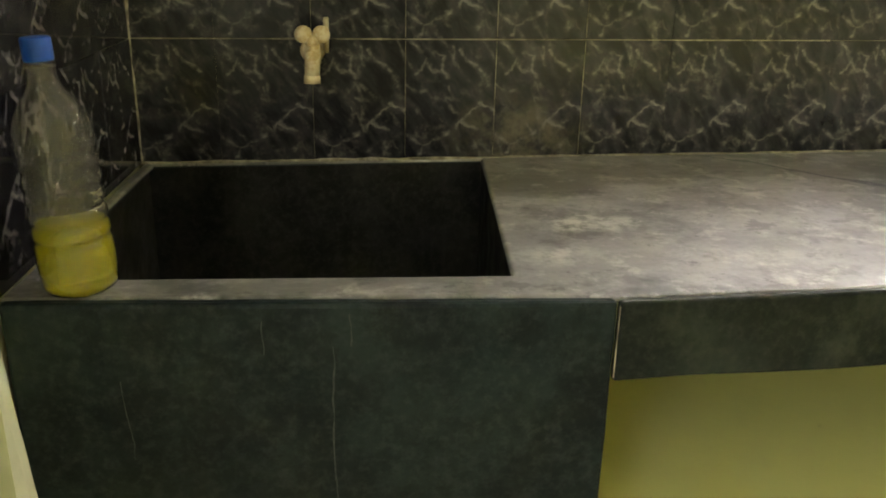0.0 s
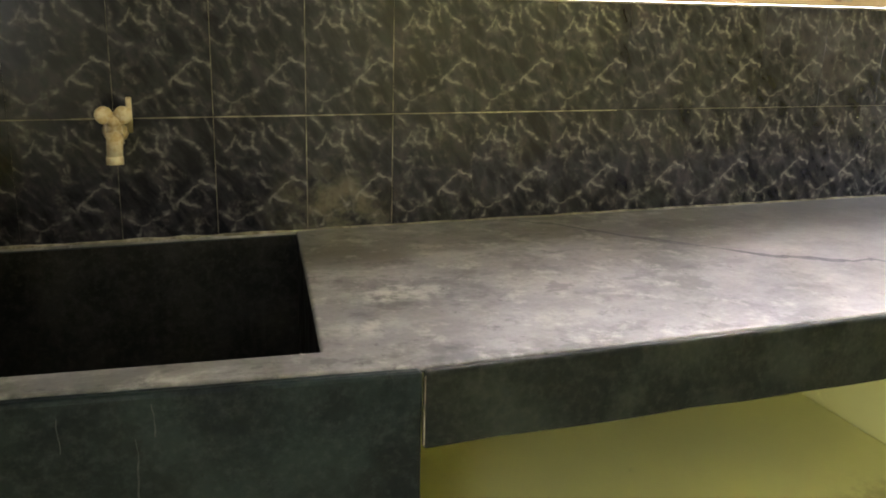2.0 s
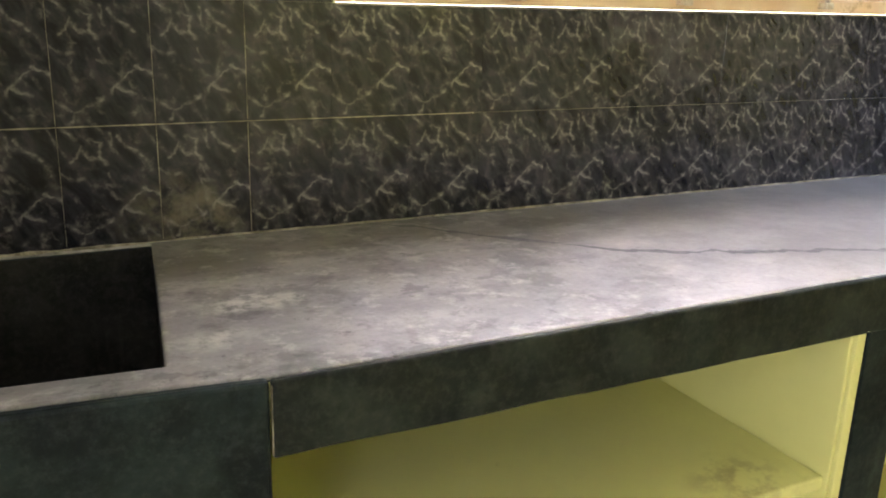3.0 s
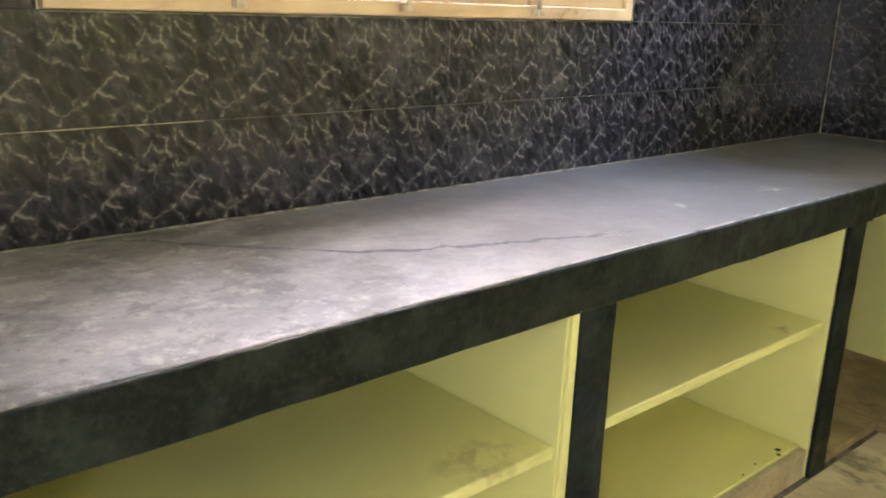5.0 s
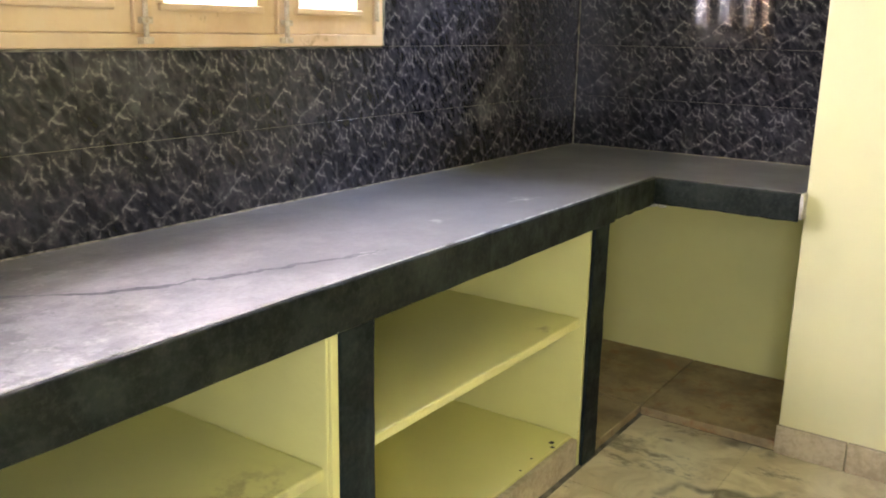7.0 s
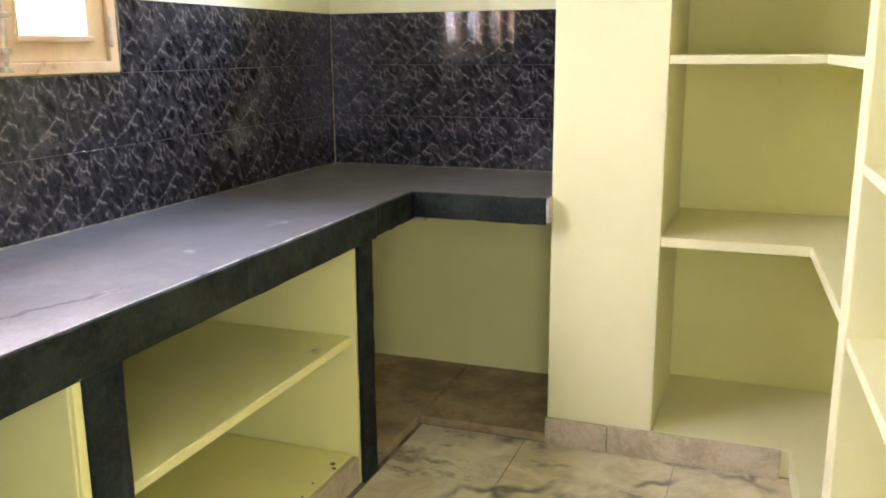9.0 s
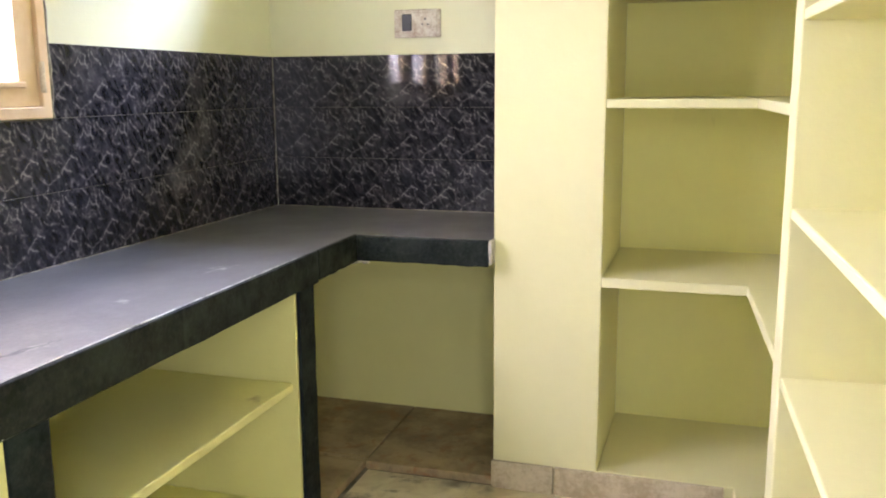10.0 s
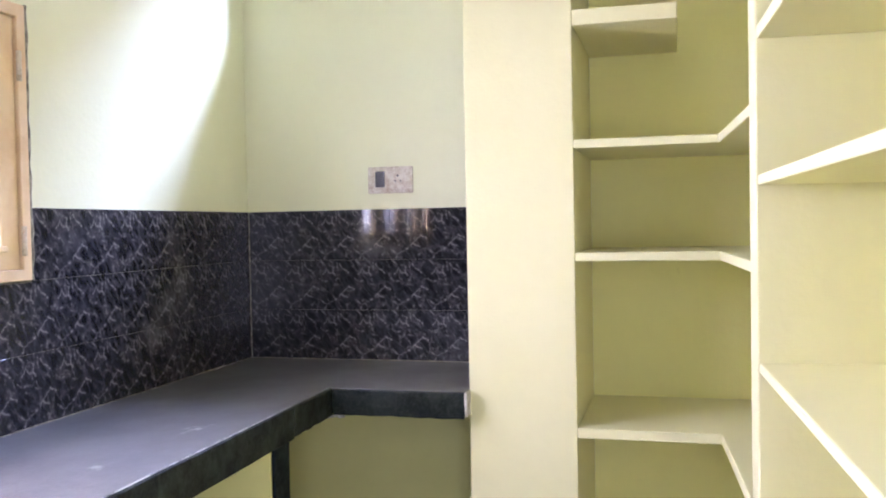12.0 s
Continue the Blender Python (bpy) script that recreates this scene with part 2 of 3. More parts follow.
def worktop():
    """Polished dark stone under a worn grey film of dried lime and dust."""
    m = Mat("lime_stained_worktop_stone", 0.4)
    geo = m.t.nodes.new("ShaderNodeNewGeometry").outputs["Position"]
    x, y = m.axis("X", geo), m.axis("Y", geo)

    def along(scale, sx, sy, turn, move, detail=6, rough=0.68):
        return m.noise(scale, detail, rough, m.coords((sx, sy, 1), (0, 0, turn), move, geo))

    film = m.math("ADD", m.math("MULTIPLY", along(3.4, 0.9, 1.1, 0, (0, 0, 0), 5, 0.55), 0.6), m.math("MULTIPLY", along(17, 0.9, 1.1, 12, (0, 3, 0)), 0.4))
    c = m.mix(m.ramp(film, 0.36, 0.64), (0.215, 0.205, 0.20), (0.37, 0.345, 0.335))
    near = m.ramp(x, 0.85, 1.45, 1.0, 0.0)
    # darker eastwards: the weaker daylight there is put into the colour
    east_shade = m.ramp(x, 1.0, 2.3)
    c = m.mix(m.math("MULTIPLY", east_shade, 0.85), c, (0.085, 0.083, 0.086))
    # greasy olive film behind, thinner towards the worn front
    back = m.math("MULTIPLY", m.ramp(y, 0.98, 1.22), m.ramp(x, 1.0, 1.6, 1.0, 0.0))
    back = m.math("MULTIPLY", back, m.ramp(along(5, 0.6, 1.5, 8, (2, 5, 0), 4, 0.6), 0.34, 0.58))
    c = m.mix(m.math("MULTIPLY", back, 0.7), c, (0.105, 0.098, 0.070))
    soot = m.ramp(along(8, 1.0, 1.0, -10, (3, 1, 0)), 0.49, 0.62)
    c = m.mix(m.math("MULTIPLY", m.math("MULTIPLY", soot, near), 0.68), c, (0.082, 0.084, 0.074))
    smudge = m.ramp(along(12, 0.9, 1.2, -8, (8, 3, 0), 5, 0.65), 0.57, 0.65)
    c = m.mix(m.math("MULTIPLY", m.math("MULTIPLY", smudge, m.ramp(x, 0.75, 1.25, 1.0, 0.0)), 0.55), c, (0.05, 0.05, 0.046))
    flecks = m.ramp(along(34, 1.0, 1.0, 8, (6, 2, 0), 6, 0.75), 0.58, 0.70)
    c = m.mix(m.math("MULTIPLY", m.math("MULTIPLY", flecks, near), 0.75), c, (0.05, 0.05, 0.045))
    scale_ = m.ramp(along(20, 1.0, 1.0, 10, (1, 4, 0), 6, 0.72), 0.52, 0.66)
    c = m.mix(m.math("MULTIPLY", m.math("MULTIPLY", scale_, near), 0.62), c, (0.50, 0.47, 0.43))
    hair = m.ramp(m.edges(7, m.wobble(9, 0.25, m.coords((0.55, 1.6, 0), (0, 0, -24), base=geo))), 0.0, 0.012, 1.0, 0.0)
    hair = m.math("MULTIPLY", hair, m.ramp(along(4, 1, 1, 0, (5, 5, 0), 3), 0.50, 0.62))
    c = m.mix(m.math("MULTIPLY", m.math("MULTIPLY", hair, m.ramp(x, 1.2, 1.8, 1.0, 0.0)), 0.45), c, (0.09, 0.075, 0.075))
    rim = m.math("MULTIPLY", m.ramp(y, 0.86, 0.92, 1.0, 0.0), m.ramp(x, 0.05, 0.42, 1.0, 0.0))
    rim = m.math("MULTIPLY", rim, m.ramp(along(18, 0.6, 1.8, 0, (0, 0, 0), 6, 0.7), 0.32, 0.52))
    c = m.mix(m.math("MULTIPLY", rim, 0.6), c, (0.035, 0.037, 0.032))
    for at, r, strength in (((0.45, 1.045), 0.10, 0.95), ((0.36, 0.93), 0.09, 0.5), ((1.06, 1.222), 0.012, 1.2), ((2.33, 0.94), 0.05, 0.75), ((1.60, 0.885), 0.04, 0.8), ((1.95, 0.97), 0.04, 0.5), ((0.62, 0.90), 0.09, 0.35), ((-0.05, 0.835), 0.03, 0.7), ((0.12, 0.835), 0.04, 0.6)):
        d = m.vmath("DISTANCE", m.vmath("MULTIPLY", m.wobble(18, 0.10, geo), (0.8, 1.7, 0)), (at[0] * 0.8, at[1] * 1.7, 0))
        spot = m.math("MULTIPLY", m.ramp(d, 0.0, r, 1.0, 0.0), m.ramp(m.noise(45, 5, 0.7, geo), 0.36, 0.60))
        c = m.mix(m.math("MULTIPLY", spot, strength, True), c, (0.60, 0.57, 0.52))
    fine = m.ramp(m.noise(150, 3, 0.55, geo), 0.4, 0.7)
    c = m.mix(m.math("MULTIPLY", fine, 0.16), c, (0.05, 0.05, 0.045))
    up = m.up()
    # bevel paled by wear and by an edge highlight put into the colour
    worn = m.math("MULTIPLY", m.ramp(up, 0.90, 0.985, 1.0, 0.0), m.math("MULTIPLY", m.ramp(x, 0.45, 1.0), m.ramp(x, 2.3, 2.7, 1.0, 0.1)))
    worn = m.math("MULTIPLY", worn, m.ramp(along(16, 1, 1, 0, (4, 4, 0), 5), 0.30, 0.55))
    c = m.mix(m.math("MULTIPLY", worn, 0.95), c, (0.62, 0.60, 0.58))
    c = m.mix(m.ramp(up, 0.08, 0.22), (0.016, 0.024, 0.024), c)
    m.colour(c)
    m.rough(m.ramp(m.noise(6, 3, 0.5, geo), 0.3, 0.7, 0.34, 0.40))
    m.bump(m.noise(45, 4, 0.55, geo), 0.06, 0.002)
    return m.m


WORKTOP = worktop()


def plain(name, colour, rough, other=None, scale=14, metal=0.0, relief=0.15):
    m = Mat(name, rough, metal)
    other = other or tuple(v * 0.7 for v in colour)
    f = m.math("ADD", m.math("MULTIPLY", m.noise(scale, 5, 0.62), 0.6), m.math("MULTIPLY", m.noise(scale * 7, 4, 0.6), 0.4))
    m.colour(m.mix(m.ramp(f, 0.38, 0.66), colour, other))
    m.bump(m.noise(scale * 4, 4), relief, 0.003)
    return m.m


VEIN = plain("dark_stone_vein", (0.045, 0.050, 0.056), 0.4, (0.15, 0.148, 0.15), 60)
DRIP = plain("dried_lime_drip", (0.050, 0.056, 0.053), 0.8, (0.018, 0.023, 0.022), 60)
LUMP = plain("rough_white_plaster", (0.66, 0.64, 0.56), 0.9, (0.40, 0.37, 0.28), 60, relief=0.6)
DIRTY_MARBLE = plain("brown_stained_marble", (0.60, 0.52, 0.36), 0.45, (0.40, 0.32, 0.20), 9)


def rusty_stone():
    m = Mat("rust_stained_stone", 0.55)
    c = m.mix(m.ramp(m.noise(6, 6, 0.68), 0.36, 0.66), (0.44, 0.34, 0.18), (0.24, 0.18, 0.10))
    rust = m.ramp(m.noise(11, 6, 0.72, m.coords(move=(5, 3, 1))), 0.52, 0.66)
    c = m.mix(m.math("MULTIPLY", rust, 0.6), c, (0.30, 0.13, 0.045))
    dark = m.ramp(m.noise(16, 6, 0.74, m.coords((1, 0.5, 1), (0, 0, 30), (2, 8, 0))), 0.56, 0.70)
    c = m.mix(m.math("MULTIPLY", dark, 0.6), c, (0.07, 0.05, 0.03))
    m.colour(c)
    m.bump(m.noise(40, 5), 0.3, 0.004)
    return m.m


NOOK = rusty_stone()
PLASTIC = plain("aged_cream_plastic", (0.78, 0.68, 0.46), 0.4, (0.55, 0.38, 0.16), 30, relief=0.05)
PLATE = plain("grimy_white_switch_plate", (0.76, 0.72, 0.62), 0.45, (0.42, 0.30, 0.20), 38, relief=0.1)
BLACK = plain("black_switch_plastic", (0.018, 0.020, 0.028), 0.3, (0.03, 0.03, 0.04), 30)
BLUE = plain("blue_cap_plastic", (0.008, 0.075, 0.40), 0.5, (0.006, 0.06, 0.33), 40, relief=0.05)
BOLT = plain("painted_iron_bolt", (0.72, 0.63, 0.47), 0.45, (0.46, 0.34, 0.20), 50, relief=0.2)
SPOT = plain("black_oil_spot", (0.02, 0.02, 0.02), 0.5)


def window_paint():
    m = Mat("weathered_peach_window_paint", 0.5)
    c = m.mix(m.ramp(m.noise(6, 5, 0.6), 0.4, 0.7), (0.80, 0.60, 0.36), (0.70, 0.48, 0.26))
    brush = m.ramp(m.noise(18, 5, 0.65, m.coords((1, 1, 0.2))), 0.5, 0.75)
    c = m.mix(m.math("MULTIPLY", brush, 0.3), c, (0.78, 0.68, 0.52))
    rust = m.ramp(m.noise(11, 6, 0.72, m.coords(move=(2, 5, 1))), 0.62, 0.72)
    c = m.mix(m.math("MULTIPLY", rust, 0.6), c, (0.36, 0.20, 0.07))
    m.colour(c)
    m.bump(m.noise(50, 4), 0.25, 0.003)
    return m.m


WINDOW = window_paint()


def marble_floor():
    m = Mat("worn_veined_marble", 0.38)
    bent = m.wobble(3.2, 0.5)
    veins = m.ramp(m.edges(2.6, bent), 0.0, 0.10, 1.0, 0.0)
    gate = m.ramp(m.noise(4, 4), 0.42, 0.62)
    wash = m.ramp(m.noise(4.5, 6, 0.65, None, 1.2), 0.38, 0.68)
    c = m.mix(wash, (0.82, 0.74, 0.51), (0.60, 0.51, 0.31))
    c = m.mix(m.math("MULTIPLY", m.math("MULTIPLY", veins, gate), 0.85), c, (0.10, 0.085, 0.055))
    smudge = m.ramp(m.noise(7, 7, 0.74, m.coords((1.0, 0.45, 1), (0, 0, 35))), 0.53, 0.64)
    c = m.mix(m.math("MULTIPLY", smudge, 0.75), c, (0.13, 0.105, 0.06))
    c = m.mix(m.math("MULTIPLY", m.chance(), 0.25), c, (0.34, 0.30, 0.20))
    m.colour(c)
    m.bump(m.noise(30, 4), 0.12, 0.003)
    return m.m


MARBLE = marble_floor()


def clear(name, colour, rough, ior=1.45, weight=1.0):
    m = Mat(name, rough)
    m.b.inputs["Transmission Weight"].default_value = weight
    m.b.inputs["IOR"].default_value = ior
    m.colour(colour)
    return m


pane_mat = clear("dusty_window_glass", (0.95, 0.94, 0.90), 0.25)
PANE = pane_mat.m
pet = clear("scuffed_clear_plastic", (0.96, 0.94, 0.88), 0.05, 1.33, 0.985)
pet.rough(pet.ramp(pet.noise(22, 5), 0.35, 0.7, 0.0, 0.06))
PET = pet.m
LIQUID = clear("yellow_liquid", (1.0, 0.92, 0.0), 0.03, 1.33, 0.74).m


def glow(name, colour, strength):
    m = bpy.data.materials.new(name)
    m.use_nodes = True
    b = m.node_tree.nodes["Principled BSDF"]
    b.inputs["Base Color"].default_value = (0.8, 0.8, 0.8, 1)
    b.inputs["Emission Color"].default_value = (*colour, 1)
    b.inputs["Emission Strength"].default_value = strength
    return m


DAYLIGHT = glow("bright_outdoor_haze", (1.0, 0.98, 0.94), 5.0)

# ---- mesh helpers ----
BASE = {}


def thing(name, label, category, at=(0, 0, 0), group="", kind=""):
    ob = new(name)
    ob.empty_display_size = 0.05
    ob.location = at
    BASE[ob] = Vector(at)
    return tagged(ob, label, category, group, kind)


def mesh_of(name, bm, material, smooth=False):
    bmesh.ops.recalc_face_normals(bm, faces=bm.faces)
    me = bpy.data.meshes.new(name)
    bm.to_mesh(me)
    bm.free()
    me.materials.append(material)
    if smooth:
        for p in me.polygons:
            p.use_smooth = True
    return me


def part(name, bm, material, parent, label="", smooth=False):
    """One mesh under a thing or under a part; bm is in world metres."""
    me = mesh_of(name, bm, material, smooth)
    me.transform(Matrix.Translation(-BASE[parent]))
    ob = new(name, me)
    ob.parent = parent
    BASE[ob] = BASE[parent]
    return tagged(ob, label)


def solid(name, bm, material, label, category, kind="", smooth=False, group=""):
    ob = new(name, mesh_of(name, bm, material, smooth))
    BASE[ob] = Vector((0, 0, 0))
    return tagged(ob, label, category, group, kind)


def box(x0, x1, y0, y1, z0, z1, bevel=0.0, segments=2, bm=None):
    bm = bm or bmesh.new()
    tmp = bmesh.new()
    bmesh.ops.create_cube(tmp, size=1.0)
    for v in tmp.verts:
        v.co = Vector((x0 + (v.co.x + 0.5) * (x1 - x0), y0 + (v.co.y + 0.5) * (y1 - y0), z0 + (v.co.z + 0.5) * (z1 - z0)))
    if bevel:
        bmesh.ops.bevel(tmp, geom=tmp.edges[:], offset=bevel, segments=segments, affect="EDGES", profile=0.5)
    me = bpy.data.meshes.new("tmp")
    tmp.to_mesh(me)
    tmp.free()
    bm.from_mesh(me)
    bpy.data.meshes.remove(me)
    return bm


def grid_solid(us, vs, skip, w0, w1, place, bevel=0.0, edge=None):
    """A slab on a grid of cells, less those in skip, with outer faces only."""
    bm = bmesh.new()
    made = {}

    def v(i, j, w):
        if (i, j, w) not in made:
            made[i, j, w] = bm.verts.new(place(us[i], vs[j], w))
        return made[i, j, w]

    cells = {(i, j) for i in range(len(us) - 1) for j in range(len(vs) - 1)} - set(skip)
    for i, j in cells:
        for w in (w0, w1):
            bm.faces.new([v(i, j, w), v(i + 1, j, w), v(i + 1, j + 1, w), v(i, j + 1, w)])
        for (a, b), (di, dj) in ((((0, 0), (1, 0)), (0, -1)), (((0, 1), (1, 1)), (0, 1)), (((0, 0), (0, 1)), (-1, 0)), (((1, 0), (1, 1)), (1, 0))):
            if (i + di, j + dj) not in cells:
                p, q = (i + a[0], j + a[1]), (i + b[0], j + b[1])
                bm.faces.new([v(*p, w0), v(*q, w0), v(*q, w1), v(*p, w1)])
    bmesh.ops.recalc_face_normals(bm, faces=bm.faces)
    if bevel:
        sharp = [e for e in bm.edges if len(e.link_faces) == 2 and e.calc_face_angle() > 0.7 and (edge is None or edge(e))]
        bmesh.ops.bevel(bm, geom=sharp, offset=bevel, segments=3, affect="EDGES", profile=0.5)
    return bm


def prism(outline, z0, z1, bevel=0.0):
    bm = bmesh.new()
    low = [bm.verts.new((x, y, z0)) for x, y in outline]
    top = [bm.verts.new((x, y, z1)) for x, y in outline]
    n = len(outline)
    bm.faces.new(low)
    bm.faces.new(top)
    for i in range(n):
        bm.faces.new([low[i], low[(i + 1) % n], top[(i + 1) % n], top[i]])
    bmesh.ops.recalc_face_normals(bm, faces=bm.faces)
    if bevel:
        bmesh.ops.bevel(bm, geom=bm.edges[:], offset=bevel, segments=2, affect="EDGES", profile=0.5)
    return bm


def lathe(profile, at, sides=32, squash=None):
    """A turned body about z; squash may change the radius by height and angle."""
    bm = bmesh.new()
    rings = []
    for r, z in profile:
        ring = []
        for k in range(sides):
            a = 2 * math.pi * k / sides
            rr = squash(r, z, a) if squash else r
            ring.append(bm.verts.new((at[0] + rr * math.cos(a), at[1] + rr * math.sin(a), at[2] + z)))
        rings.append(ring)
    for a, b in zip(rings, rings[1:]):
        for k in range(sides):
            bm.faces.new([a[k], a[(k + 1) % sides], b[(k + 1) % sides], b[k]])
    bm.faces.new(rings[0])
    bm.faces.new(rings[-1])
    return bm


def tube(p, q, r, sides=16, r2=None, bm=None):
    bm = bm or bmesh.new()
    p, q = Vector(p), Vector(q)
    turn = (q - p).to_track_quat("Z", "Y").to_matrix().to_4x4()
    m = Matrix.Translation((p + q) / 2) @ turn
    bmesh.ops.create_cone(bm, cap_ends=True, segments=sides, radius1=r, radius2=r if r2 is None else r2, depth=(q - p).length, matrix=m)
    return bm


def roughen(bm, amount, scale, seed=0.0):
    for v in bm.verts:
        v.co += amount * noise.noise_vector(v.co * scale + Vector((seed, seed, seed)))
    return bm


# ---- the room ----
NORTH, EAST, TOP = 1.408, 3.541, 0.85
CEIL = 2.90
WEST = lambda y: -0.200 - 0.092 * (1.40 - y)
FRONT = lambda x: 0.783 + max(0.0, 0.404 - x) * 0.085 + max(0.0, x - 0.404) * 0.0075
SOUTH = pose(2.99, -0.43, 0, 0, 0, 3)

north = grid_solid([-0.5, 0.70, 2.28, 3.77], [0.0, 1.25, 2.0, CEIL], [(1, 1)], NORTH, NORTH + 0.20, lambda u, v, w: Vector((u, w, v)))
wall_north = solid("wall_north", north, PAINT, "lime cream plaster wall with a dark tiled splashback", "wall", "structure")
def east_place(u, v, w):
    lift = 0.04 if abs(v - 2.312) < 0.001 and 0.4 < u < 1.2 and w > EAST + 0.1 else 0.0
    return Vector((w, u, v + lift))


east = grid_solid([-1.3, 0.45, 1.16, NORTH - 0.002], [0.0, 2.312, 2.82, CEIL], [(1, 1)], EAST, EAST + 0.23, east_place)
rim = [e for e in east.edges if all(abs(v.co.x - EAST) < 0.001 and 0.4 < v.co.y < 1.2 and 2.28 < v.co.z < 2.85 for v in e.verts)]
bmesh.ops.bevel(east, geom=rim, offset=0.03, segments=5, affect="EDGES", profile=0.5)
wall_east = solid("wall_east", east, PAINT, "lime cream plaster wall with a ventilator opening", "wall", "structure")
# the doorway is unseen, opened to let the added fill lamp in
west = grid_solid([-3.2, -1.02, -0.22, 1.406], [0.0, 2.05, CEIL], [(1, 0)], 0.006, 0.2, lambda u, v, w: Vector((WEST(u) - w, u, v)))
wall_west = solid("wall_west", west, PAINT, "pale plaster side wall with an unseen added doorway, tiled above the sink", "wall", "structure")
south = grid_solid([-2.19, 0.56], [0.0, CEIL], [], -0.58, -0.40, lambda u, v, w: SOUTH @ Vector((u, w, v)))
wall_south = solid("wall_south", south, PAINT, "pale lime plaster wall behind the shelving", "wall", "structure")
# unseen passage, added so that the left tiles reflect a darker space
solid("wall_unseen_passage", box(0.80, 0.94, -3.2, -0.975, 0, CEIL), PAINT, "plain plaster wall of an unseen added passage", "wall", "structure")
solid("wall_unseen_passage_end", box(-1.0, 0.94, -3.36, -3.202, 0, CEIL), PAINT, "plain plaster end wall of an unseen added passage", "wall", "structure")
solid("ceiling", box(-0.9, 3.9, -3.4, 1.7, CEIL, CEIL + 0.12), WHITEWASH, "white plastered ceiling of the kitchen", "ceiling", "structure")
floor = solid("floor", box(-0.9, 3.9, -3.4, 1.7, -0.12, -0.004), GROUT, "worn beige marble slab floor with dark veins", "floor", "structure")

# pier between the worktop nook and the shelving
pier = solid("wall_pier", prism([(2.99, 0.0), (2.99, 0.345), (EAST - 0.001, 0.345), (EAST - 0.001, 0.0)], 0, CEIL - 0.001, 0.004), CREAM, "cream plastered pier beside the built-in shelves", "wall", "structure")
for y0, y1 in ((-0.395, 0.136), (0.139, 0.349)):
    part("skirting_slab", roughen(box(2.974, 2.988, y0, y1, 0.0, 0.096, 0.003), 0.0015, 30), DIRTY_MARBLE, pier, "brown stained marble skirting")

# floor slabs
xs = [-0.8, -0.15, 0.55, 1.22, 1.86, 2.42, 2.99]
ys = [-3.2, -2.55, -1.9, -1.3, -0.62, -0.08, 0.42, 0.80]
for i in range(len(xs) - 1):
    for j in range(len(ys) - 1):
        part("floor_slab", box(xs[i] + 0.001, xs[i + 1] - 0.001, ys[j] + 0.001, ys[j + 1] - 0.001, -0.02, 0.0, 0.0008, 1), MARBLE, floor)

# raised base under the worktop corner
nook = thing("nook_base", "low raised base of rust-stained stone slabs", "plinth", (3.2, 1.0, 0), kind="structure")
for x0, x1, y0, y1 in ((2.618, 2.985, 0.812, 1.10), (2.618, 3.02, 1.104, NORTH - 0.002), (2.990, EAST - 0.002, 0.35, 0.808), (3.024, EAST - 0.002, 0.812, NORTH - 0.002)):
    part("base_slab", roughen(box(x0, x1, y0, y1, 0.0, 0.032, 0.004), 0.002, 14), NOOK, nook)
part("base_slab_edge", box(2.989, 3.02, 0.812, 1.10, 0.0, 0.031, 0.003), NOOK, nook)

# ---- tiles ----
PITCH, ROW, GAP = 0.1523, 0.20, 0.0010


def tile_mesh(w, h, left=0.0):
    """A tile whose print starts at the tile's own corner; left shifts it for cut pieces."""
    bm = bmesh.new()
    c = 0.0004
    back = [bm.verts.new(p) for p in ((left, 0.006, 0), (left + w, 0.006, 0), (left + w, 0.006, h), (left, 0.006, h))]
    mid = [bm.verts.new((v.co.x, c, v.co.z)) for v in back]
    face = [bm.verts.new(p) for p in ((left + c, 0, c), (left + w - c, 0, c), (left + w - c, 0, h - c), (left + c, 0, h - c))]
    bm.faces.new(face)
    for a, b in ((back, mid), (mid, face)):
        for k in range(4):
            bm.faces.new([a[k], a[(k + 1) % 4], b[(k + 1) % 4], b[k]])
    return mesh_of("tile", bm, TILE)


FULL = tile_mesh(PITCH - 0.0003, ROW - GAP)
rng = random.Random(5)


def tile_run(parent, start, end, first, z, origin, turn):
    """Tiles of one row from start to end along the wall; first is where some joint falls."""
    k = math.floor((start - first) / PITCH)
    while first + k * PITCH < end - 0.004:
        a, b = first + k * PITCH, first + (k + 1) * PITCH
        lo, hi = max(a, start), min(b, end)
        if hi - lo > 0.004:
            me = FULL if hi - lo > PITCH - 0.001 else tile_mesh(hi - lo - 0.0003, ROW - GAP, lo - a)
            ob = new("tile", me)
            ob.parent = parent
            tilt = pose(0, 0, 0, rng.uniform(-0.15, 0.15), 0, rng.uniform(-0.15, 0.15))
            ob.matrix_local = origin @ Matrix.Translation((a, 0, z)) @ tilt
        k += 1


north_face = Matrix.Translation((0, 1.401, 0))
for r in range(3):
    z = TOP + ROW * r + GAP
    if r < 2:
        tile_run(wall_north, -0.20, EAST - 0.008, -0.071, z, north_face, 0)
    else:
        tile_run(wall_north, -0.20, 0.695, -0.071, z, north_face, 0)
        tile_run(wall_north, 2.286, EAST - 0.008, -0.071, z, north_face, 0)
# along the east wall the run goes from the corner southward
east_face = Matrix.Translation((EAST - 0.007, 0, 0)) @ pose(0, 0, 0, 0, 0, -90)
for r in range(3):
    tile_run(wall_east, -1.396, -0.352, -0.636, TOP + ROW * r + GAP, east_face, 0)
# west wall, from the front of the sink to the corner
west_turn = math.degrees(math.atan2(1.0, 0.092))
west_face = Matrix.Translation((WEST(0.76) + 0.0015, 0.76, 0)) @ pose(0, 0, 0, 0, 0, west_turn)
for r in range(3):
    tile_run(wall_west, 0.0, 0.636, 0.031, TOP + ROW * r + GAP, west_face, 0)

